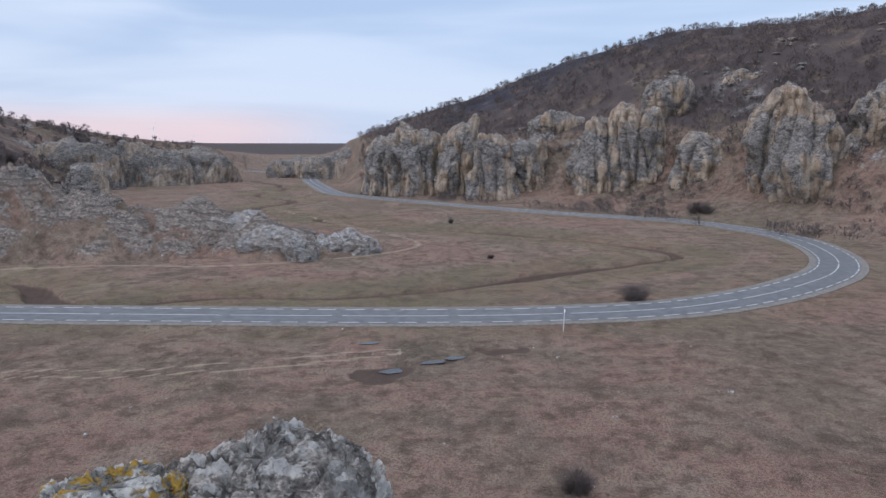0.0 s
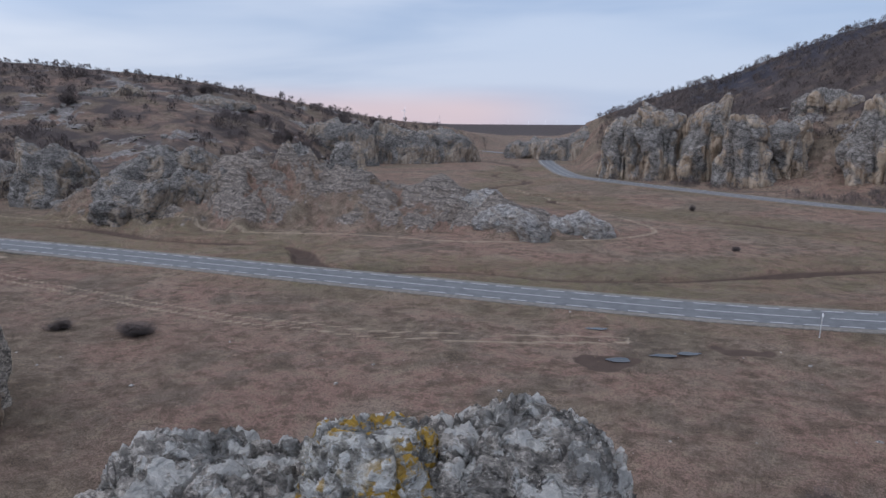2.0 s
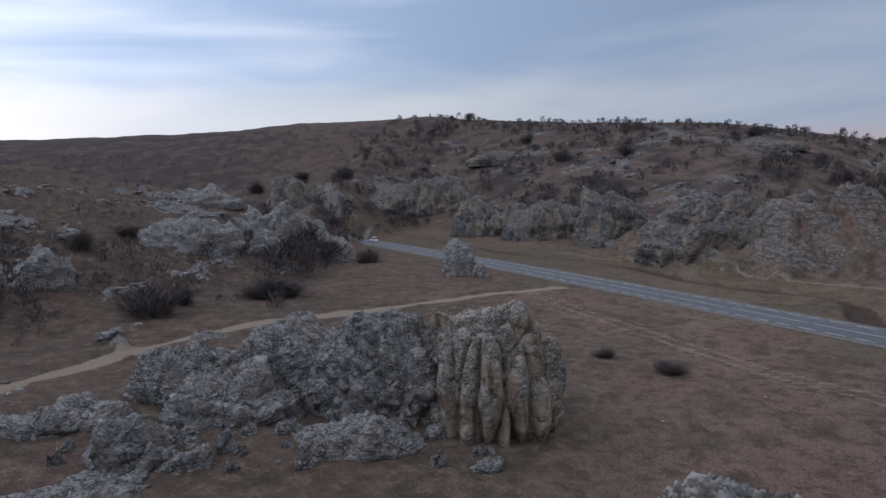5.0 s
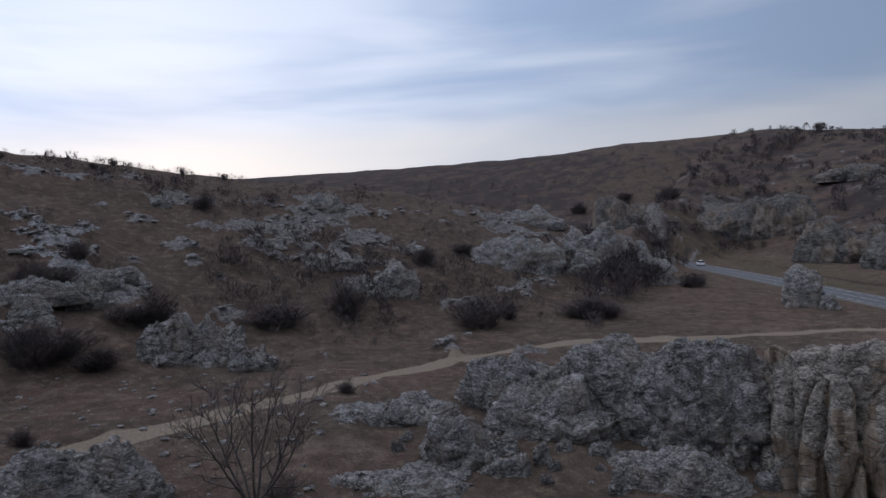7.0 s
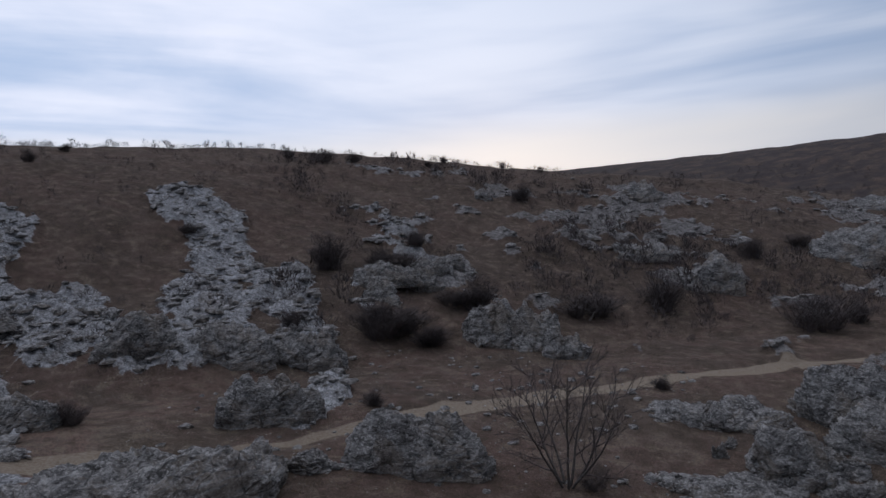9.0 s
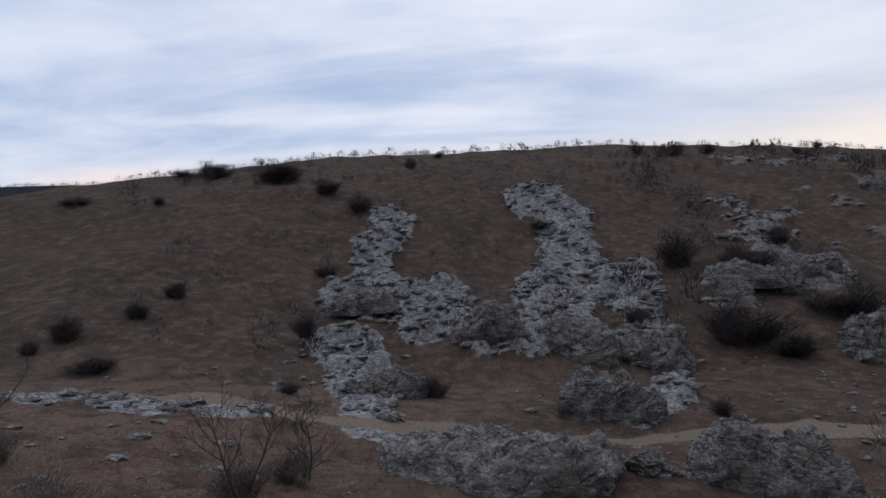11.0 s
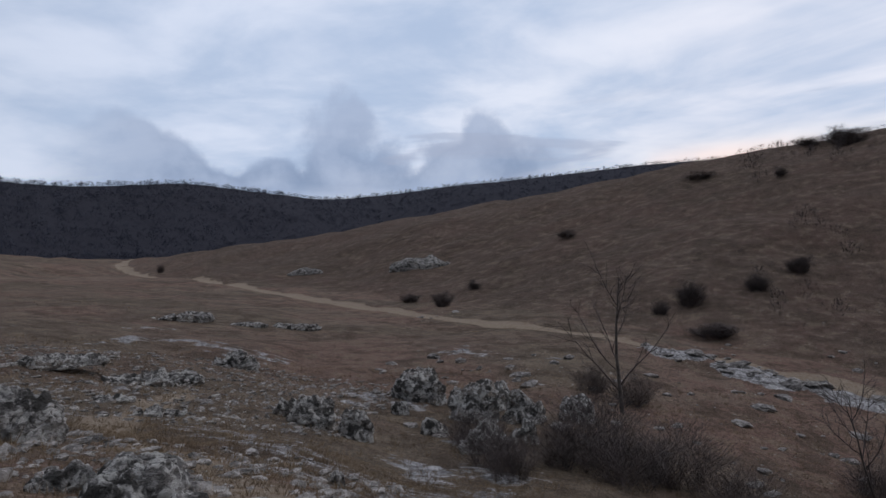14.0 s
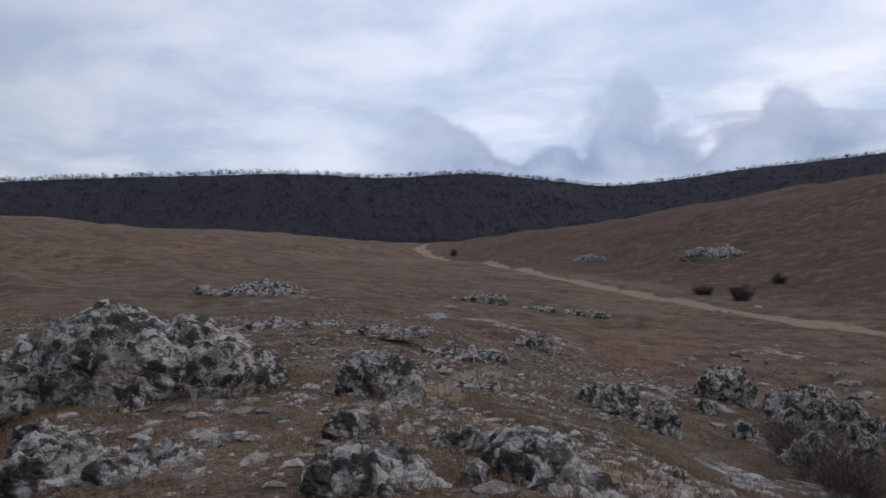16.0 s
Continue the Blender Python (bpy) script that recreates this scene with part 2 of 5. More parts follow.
def knots(az, xs, ys):
    """Values round the compass, eased from knot to knot."""
    a = (np.asarray(az, float) - xs[0]) % 360 + xs[0]
    X, Y = np.r_[xs, xs[0] + 360], np.r_[ys, ys[0]]
    k = np.clip(np.searchsorted(X, a, side="right") - 1, 0, len(X) - 2)
    u = (a - X[k]) / (X[k + 1] - X[k])
    slope = np.gradient(Y, X)
    hgt = X[k + 1] - X[k]
    lin = Y[k] + (Y[k + 1] - Y[k]) * u
    cub = (2 * u**3 - 3 * u**2 + 1) * Y[k] + (u**3 - 2 * u**2 + u) * hgt * slope[k] + (3 * u**2 - 2 * u**3) * Y[k + 1] + (u**3 - u**2) * hgt * slope[k + 1]
    return 0.5 * lin + 0.5 * cub


def away(px, py, line):
    """Distance from points to a polyline, and the way along it."""
    line = np.asarray(line, float)
    far = np.hypot(px, py) > 720
    if far.any() and not far.all():
        best, along = np.full(len(px), 1e9), np.zeros(len(px))
        best[~far], along[~far] = away(px[~far], py[~far], line)
        return best, along
    best, along, run = np.full(len(px), 1e9), np.zeros(len(px)), 0.0
    for (ax, ay), (bx, by) in zip(line[:-1], line[1:]):
        L = math.hypot(bx - ax, by - ay)
        t = np.clip(((px - ax) * (bx - ax) + (py - ay) * (by - ay)) / L**2, 0, 1)
        d = np.hypot(px - ax - t * (bx - ax), py - ay - t * (by - ay))
        along = np.where(d < best, run + t * L, along)
        best = np.minimum(best, d)
        run += L
    return best, along


def spline(pts, step=2.0):
    """A smooth line through points."""
    p = [Vector((*q, 0)) for q in pts]
    p = [2 * p[0] - p[1], *p, 2 * p[-1] - p[-2]]
    out = []
    for a, b, c, d in zip(p, p[1:], p[2:], p[3:]):
        n = max(2, int((c - b).length / step))
        for k in range(n):
            t = k / n
            q = 0.5 * (2 * b + (c - a) * t + (2 * a - 5 * b + 4 * c - d) * t * t + (3 * b - a - 3 * c + d) * t**3)
            out.append((q.x, q.y))
    out.append((p[-2].x, p[-2].y))
    return out


ROAD = spline([(-330, 70), (-270, 73), (-203, 76.5), (-139, 77.6), (-89, 77.4), (-42, 76.2), (-5, 75.6), (14, 76.9), (28.6, 80), (42, 87), (54, 96.4), (62.5, 105.5), (69.5, 119), (73.5, 138), (70.5, 155), (60, 173), (34, 190), (3, 216), (-27, 245), (-43, 266), (-63, 330), (-85, 402), (-140, 470), (-240, 560)], 5.0)
STREAM = spline([(-260, 92), (-200, 95), (-150, 93), (-110, 98), (-85, 93), (-62, 96), (-52, 86), (-44, 82), (-30, 88), (-14, 88), (0, 93), (20, 106), (38, 117), (43, 122), (40, 130), (30, 141), (14, 151), (-10, 163), (-28, 172), (-34, 181), (-24, 184), (-50, 196), (-58, 210), (-52, 235), (-72, 260), (-70, 300), (-100, 350)], 4.0)
LANE = spline([(-95, 74), (-97, 58), (-94, 36), (-91, 16), (-82, 3), (-73, -7), (-62, -15), (-54, -20.5), (-48.5, -24), (-42.5, -27), (-36, -30), (-29, -35.3), (-21, -40.5), (-14, -47.5), (-5.5, -52.5), (2.2, -56.8), (11.5, -62.5), (21, -71.6), (32.5, -80), (60, -103), (116, -153), (160, -195), (190, -240)], 3.0)
TRACK_A = spline([(-92, 62), (-60, 58), (-40, 56), (-20, 58), (-5, 63)], 3.0)
TRACK_B = spline([(-140, 103), (-105, 103), (-80, 104), (-55, 108), (-30, 110), (-5, 130), (-20, 160), (-60, 220)], 3.0)
FOOTPATH = spline([(3, -5.5), (6, -9), (11, -13), (15, -22), (20, -36), (22, -48), (28, -74)], 2.0)
# bare rock on the slopes: compass angle, distance, and the spread of each
SCARS = [
    (151.2, 53.3, 3.6, 9.3),
    (152.5, 67.4, 3.2, 8.1),
    (151.5, 82.3, 3.6, 11.9),
    (150.4, 95.7, 2.9, 8.8),
    (148.8, 104.9, 1.9, 5.9),
    (145.9, 75.3, 3.8, 11.4),
    (141.6, 70.0, 3.4, 8.2),
    (136.9, 70.4, 3.4, 7.2),
    (132.4, 70.7, 3.6, 7.0),
    (128.0, 70.6, 2.7, 5.8),
    (126.5, 57.8, 1.7, 6.1),
    (134.5, 81.2, 3.6, 12.1),
    (133.0, 100.3, 3.2, 11.1),
    (134.3, 111.5, 2.7, 12.9),
    (137.4, 119.3, 1.7, 8.2),
    (129.5, 85.7, 3.4, 12.5),
    (132.1, 55.6, 2.5, 7.3),
    (128.6, 51.8, 1.9, 4.2),
    (168.5, 47.5, 4.2, 3.2),
    (162.5, 46.5, 3.2, 3.0),
    (174.5, 50.0, 3.0, 2.8),
]
WEST_SCARS = [
    (120.6, 94.9, 3.2, 11.1),
    (114.9, 105.7, 1.9, 8.6),
    (111.3, 96.1, 2.1, 7.3),
    (108.6, 87.2, 2.9, 9.8),
    (105.3, 86.1, 1.7, 6.8),
    (111.6, 151.5, 1.2, 10.1),
    (104.7, 132.7, 1.5, 8.9),
    (99.4, 159.5, 2.5, 16),
    (97.0, 120.7, 3.4, 16),
    (93.9, 116.4, 2.1, 10.5),
    (88.9, 166.2, 2.1, 16),
    (84.5, 173.4, 3.4, 16),
    (80.7, 165.6, 3.4, 16),
    (77.9, 192.8, 2.5, 16),
    (121.3, 94.4, 2.9, 9.8),
    (116.1, 101.7, 2.1, 9.0),
    (79.8, 183.4, 3.4, 16),
    (74.4, 191.5, 2.5, 16),
    (85.4, 179.1, 2.5, 16),
    (76.3, 147.2, 2.1, 16),
]
# crest of the layered ridge: x, y, height, half width
RIDGE = np.array([(-104, 134, 13.5, 30), (-84, 132, 13.5, 28), (-70, 130, 12.5, 24), (-57, 129, 11, 21), (-46, 131, 9.5, 18), (-38, 131, 7.2, 14), (-30, 124, 5.2, 9), (-22, 124, 4.6, 7), (-15, 126, 3, 4)], float)
MUD = [(-10.5, 55.5), (-4, 57.4), (1.5, 61), (6.5, 63)]


def lie(px, py):
    """Height of the smooth land."""
    d = np.hypot(px, py) + 1e-6
    az = np.degrees(np.arctan2(-px, py))
    r0, db, zb, q = (knots(az, AZ, v) for v in (FLAT, BASE_D, BASE_Z, STEEP))
    u = np.clip((d - r0) / (db - r0), 0, 1)
    z = zb + (18.25 - zb) * (1 - u) ** q
    f1, c1, e1, b = (knots(az, AZ, v) for v in (FOOT, CREST, RISE, BOW))
    top = 20 + c1 * np.tan(np.radians(e1))
    v = np.clip((d - f1) / (c1 - f1), 0, 1)
    h1 = zb + (top - zb) * (0.55 * smooth01(v) + 0.45 * v) ** b
    ap = np.where(az > 180, az - 360, az)
    h1 = h1 + 13 * smooth01((d - f1 - 26) / 22) * (1 - smooth01(v)) * smooth01((ap + 70) / 10) * smooth01((7 - ap) / 4)
    fall = np.clip(d - c1, 0, None)
    h1 = h1 - (top - zb) * smooth01(fall / 130) * 0.55
    h1 = np.where(d < f1, -99, h1)
    f2, c2, e2 = (knots(az, AZ2, w) for w in (FOOT2, CREST2, RISE2))
    top2 = 20 + c2 * np.tan(np.radians(e2))
    v2 = np.clip((d - f2) / (c2 - f2), 0, 1)
    low2 = np.minimum(zb, 10.0)
    h2 = low2 + (top2 - low2) * (0.5 * smooth01(v2) + 0.5 * v2)
    h2 = np.where(d < f2, -99, h2)
    return np.maximum(np.maximum(z, h1), h2)


def land(px, py):
    """Height of the land with its humps, stream bed, road bed and tracks; and the masks for its surface."""
    px, py = np.asarray(px, float), np.asarray(py, float)
    d = np.hypot(px, py)
    az = np.degrees(np.arctan2(-px, py)) % 360
    p = np.stack([px, py, 0 * px], 1)
    z = lie(px, py)
    slope_side = smooth01((d - knots(az, AZ, FOOT)) / 25)
    south = smooth01((az - 100) / 25) * smooth01((265 - az) / 15)
    rough = np.clip(slope_side + 0.35 * south, 0, 1) * smooth01((d - 5) / 20)
    z = z + fbm(p / 38, 4, 3) * 1.6 * rough * smooth01((420 - d) / 100) + fbm(p / 7, 3, 9) * (0.10 + 0.30 * rough) * smooth01((d - 4) / 6)
    # rock showing through: a great patch to the southwest, more along the west slopes
    n1, n2 = fbm(p / 16, 4, 21), fbm(p / 5, 3, 31)
    ap = np.where(az > 180, az - 360, az)
    def scars(rows):
        m = np.zeros(len(px))
        for a0, d0, ra, rd in rows:
            m = np.maximum(m, np.exp(-((az - a0) / ra) ** 2 - ((d - d0) / rd) ** 2))
        return m

    patch, patch2 = scars(SCARS), scars(WEST_SCARS)
    west = smooth01((az - 76) / 8) * smooth01((128 - az) / 8) * smooth01((d - 72) / 15) * smooth01((190 - d) / 30)
    north = smooth01((az - 22) / 6) * smooth01((78 - az) / 6) * smooth01((d - knots(az, AZ, FOOT)) / 20) * smooth01((430 - d) / 40)
    east = smooth01((ap + 50) / 5) * smooth01((10 - ap) / 3) * smooth01((d - knots(az, AZ, FOOT) - 34) / 15) * smooth01((320 - d) / 50)
    near = smooth01((az - 165) / 20) * smooth01((262 - az) / 10) * smooth01((62 - d) / 20) * 0.46
    rock = smooth01((patch + n1 * 0.26 + n2 * 0.30 - 0.29) / 0.22) * smooth01(patch * 4)
    rock = np.maximum(rock, smooth01((patch2 * 0.9 + n1 * 0.5 + n2 * 0.75 - 0.60) / 0.4) * smooth01(patch2 * 4))
    rock = np.maximum(rock, west * 0.85 * smooth01((n1 * 0.7 + 0.8 * n2 - 0.36) / 0.3))
    rock = np.maximum(rock, north * 0.8 * smooth01((n1 + 0.5 * n2 - 0.32) / 0.3))
    rock = np.maximum(rock, east * smooth01((n1 + 0.5 * n2 - 0.35) / 0.3))
    rock = np.maximum(rock, near * smooth01((n1 * 0.5 + n2 - 0.25) / 0.3))
    val, border = cells(p / np.array([2.4, 1.5, 1]), 5)
    z = z + rock * smooth01(d / 20) * (val * 1.2 + np.minimum(border, 0.25) * 2.0 + n2 * 0.6 - 0.4) * (0.22 + 0.78 * smooth01((d - 44) / 22))
    # the layered ridge beside the meadow
    rdg, run = away(px, py, RIDGE[:, :2])
    legs = np.r_[0, np.cumsum(np.hypot(*np.diff(RIDGE[:, :2], axis=0).T))]
    hc, hw = np.interp(run, legs, RIDGE[:, 2]), np.interp(run, legs, RIDGE[:, 3])
    m1 = fbm(p / 9, 4, 41)
    shape = np.clip(1 - rdg / (hw * (1 + 0.35 * m1)), 0, 1)
    mound = hc * shape**0.8 * (0.95 + 0.2 * m1)
    cleft = np.abs(vnoise(np.stack([(px + 0.75 * (py - 120) + 5 * m1) / 8.0, 0 * px, 0 * px + 3.3], 1), 43) + 0.25 * n2)
    mound = mound * (0.66 + 0.34 * smooth01(cleft / 0.22)) * (0.92 + 0.22 * n2)
    tilt = (mound + 0.16 * px + 1.1 * m1 + 0.5 * n2) / 1.9
    fr = tilt - np.floor(tilt)
    mound = np.where(mound > 0.15, mound + 0.9 * (smooth01((fr - 0.55) / 0.4) - fr) * smooth01(mound / 2), mound)
    z = z + mound
    rock = np.maximum(rock, smooth01((mound - 0.7) / 0.8) * smooth01((cleft - 0.05) / 0.1) * (1.0 + 0.6 * n2 + 0.5 * n1))
    # the stream's cut banks
    sd, sl = away(px, py, STREAM)
    wig = 1.0 + 0.8 * vnoise(np.stack([sl / 11, 0 * sl, 0 * sl], 1), 4)
    cut = smooth01((wig + 0.8 - sd) / 0.9)
    flat = d < 320
    z = np.where(flat, z - cut * 1.5, z)
    terrace = smooth01((wig + 12 - sd) / 5) * flat
    z = z - 0.35 * terrace * (1 - cut)
    # road bed, lane, tracks
    rd, _ = away(px, py, ROAD)
    bed = smooth01((7.5 - rd) / 3.5)
    z = z * (1 - bed) + (0.12) * bed
    ld, _ = away(px, py, LANE)
    lane = 0.85 * smooth01((1.7 + 0.7 * smooth01((az - 145) / 20) + 1.1 * n2 - ld) / 1.3)
    z = z - 0.25 * smooth01((3 - ld) / 2)
    ta, _ = away(px, py, TRACK_A)
    tb, _ = away(px, py, TRACK_B)
    fp, _ = away(px, py, FOOTPATH)
    rut = np.maximum(smooth01((0.6 - np.abs(ta - 0.9)) / 0.4) * 0.55, smooth01((1.6 - tb) / 1.5) * 0.52)
    rut = np.maximum(rut, smooth01((0.9 + 0.8 * n2 - fp) / 0.9) * 0.6 * smooth01((34 - d) / 10))
    md, _ = away(px, py, MUD)
    mud = smooth01((0.5 + 2.8 * n2 - md) / 1.2)
    z = z - 0.2 * mud
    path = np.maximum(lane, rut)
    dark = np.maximum(cut, mud)
    return z, np.clip(rock * (1 - 0.8 * path), 0, 1), np.clip(path * (1 - bed), 0, 1), np.clip(dark, 0, 1), terrace * (1 - dark) + smooth01((11 - rd) / 3) * 0.5, smooth01((mound - 0.4) / 0.8)


def ground(x, y):
    return float(land([x], [y])[0][0])


# ---- materials ----
def material(name):
    m = bpy.data.materials.new(name)
    m.use_nodes = True
    nt = m.node_tree
    b = nt.nodes["Principled BSDF"]
    b.inputs["Specular IOR Level"].default_value = 0.25
    return m, nt, b, nt.nodes.new("ShaderNodeTexCoord").outputs["Object"]


def bumped(nt, b, height, strength, dist):
    n = nod(nt, "Bump", Strength=strength, Distance=dist)
    nt.links.new(height, n.inputs["Height"])
    nt.links.new(n.outputs[0], b.inputs["Normal"])


def rock_colour(nt, co, ochre_amount=1.0, scale=1.0, tone=(0.165, 0.152, 0.138)):
    """Weathered limestone: grey, with pale and black lichen, open joints, ochre on sheltered upright faces."""
    big = noisen(nt, co, 0.16 * min(scale, 1.5), 5, 0.6, 0.4)
    mid = noisen(nt, scaled(nt, co, (1.0, 1.0, 1.9)), 1.1 * scale, 6, 0.68, 0.4)
    fine = noisen(nt, scaled(nt, co, (1.0, 1.0, 1.5)), 5.0 * scale, 5, 0.72)
    col = ramp(nt, mid, [(0.32, tuple(0.30 * c for c in tone)), (0.46, tuple(0.85 * c for c in tone)), (0.56, tuple(1.3 * c for c in tone)), (0.66, tuple(min(2.1 * c, 0.6) for c in tone))])
    col = mixc(nt, mathn(nt, "MULTIPLY", sstep(nt, fine, 0.52, 0.60), 0.75), col, tuple(min(2.3 * c, 0.58) for c in tone))
    col = mixc(nt, mathn(nt, "MULTIPLY", sstep(nt, fine, 0.46, 0.38), 0.6), col, (0.048, 0.046, 0.046))
    geo = nt.nodes.new("ShaderNodeNewGeometry")
    sep = nt.nodes.new("ShaderNodeSeparateXYZ")
    nt.links.new(geo.outputs["True Normal"], sep.inputs[0])
    upright = mathn(nt, "SUBTRACT", 1.0, sstep(nt, mathn(nt, "ABSOLUTE", sep.outputs[2]), 0.40, 0.75))
    och = mathn(nt, "MULTIPLY", mathn(nt, "MULTIPLY", upright, sstep(nt, big, 0.45, 0.54)), ochre_amount, clamp=True)
    streaks = noisen(nt, scaled(nt, co, (1.0, 1.0, 0.18)), 0.9 * scale, 5, 0.6)
    ocol = ramp(nt, streaks, [(0.34, (0.08, 0.058, 0.042)), (0.46, (0.25, 0.185, 0.13)), (0.62, (0.42, 0.34, 0.26))])
    col = mixc(nt, och, col, ocol)
    # joints and bedding cracks
    warp = mixc(nt, 0.45, scaled(nt, co, (1.0, 1.0, 1.7)), noisen(nt, co, 0.8 * scale, 3, 0.6), "ADD")
    vor = nod(nt, "TexVoronoi", Scale=0.55 * scale)
    vor.feature = "DISTANCE_TO_EDGE"
    nt.links.new(warp, vor.inputs["Vector"])
    joint = mathn(nt, "MULTIPLY", mathn(nt, "SUBTRACT", 1.0, sstep(nt, vor.outputs["Distance"], 0.006, 0.035)), sstep(nt, mid, 0.66, 0.42))
    col = mixc(nt, mathn(nt, "MULTIPLY", joint, 0.6), col, (0.04, 0.036, 0.034))
    return col, fine, mathn(nt, "SUBTRACT", mid, mathn(nt, "MULTIPLY", joint, 0.35))


def make_rock(name, ochre_amount=1.0, scale=1.0, bump=0.5, lichen=0.0, tone=(0.165, 0.152, 0.138), mottle=0.0):
    m, nt, b, co = material(name)
    col, fine, mid = rock_colour(nt, co, ochre_amount, scale, tone)
    if mottle:
        pat = noisen(nt, co, 5.5, 6, 0.62, 0.6)
        hol = noisen(nt, co, 2.6, 5, 0.6, 0.3)
        col = mixc(nt, mathn(nt, "MULTIPLY", sstep(nt, pat, 0.49, 0.54), 0.85 * mottle), col, (0.56, 0.55, 0.52))
        col = mixc(nt, mathn(nt, "MULTIPLY", sstep(nt, hol, 0.49, 0.42), 0.9 * mottle), col, (0.045, 0.043, 0.040))
    if lichen:
        spot = noisen(nt, co, 7.0, 5, 0.65, 0.5)
        zone = noisen(nt, co, 2.0, 2, 0.5)
        col = mixc(nt, mathn(nt, "MULTIPLY", sstep(nt, spot, 0.5, 0.56), sstep(nt, zone, 0.34, 0.46)), col, (0.34, 0.21, 0.035))
    nt.links.new(col, b.inputs["Base Color"])
    b.inputs["Roughness"].default_value = 0.95
    h = mathn(nt, "ADD", fine, mathn(nt, "MULTIPLY", mid, 2.0))
    bumped(nt, b, h, bump, 0.42 / scale)
    return m


ROCK = make_rock("grey_limestone", 0.4, 0.95, 0.75, 0.0, (0.230, 0.217, 0.205))
ROCK_FAR = make_rock("distant_limestone", 0.7, 0.7, 0.7, 0.0, (0.136, 0.125, 0.115))
ROCK_OCHRE = make_rock("ochre_limestone", 1.15, 0.5, 0.7, 0.0, (0.155, 0.142, 0.130))
ROCK_NEAR = make_rock("lichened_limestone", 0.45, 2.2, 0.7, 0.0, (0.185, 0.178, 0.170), 1.0)
ROCK_LEDGE = make_rock("knobbly_limestone", 0.1, 4.5, 0.8, 0.0, (0.235, 0.212, 0.188), 0.7)
ROCK_YELLOW = make_rock("yellow_lichened_limestone", 0.1, 3.5, 0.8, 1.0, (0.30, 0.28, 0.245), 0.7)
ROCK_PALE = make_rock("pale_limestone", 0.4, 1.0, 0.6, 0.0, (0.235, 0.222, 0.208))
ROCK_TOWER = make_rock("tower_limestone", 2.2, 0.9, 0.7, 0.0, (0.250, 0.220, 0.186))


def attr(nt, name):
    n = nt.nodes.new("ShaderNodeAttribute")
    n.attribute_name = name
    return n.outputs["Fac"]


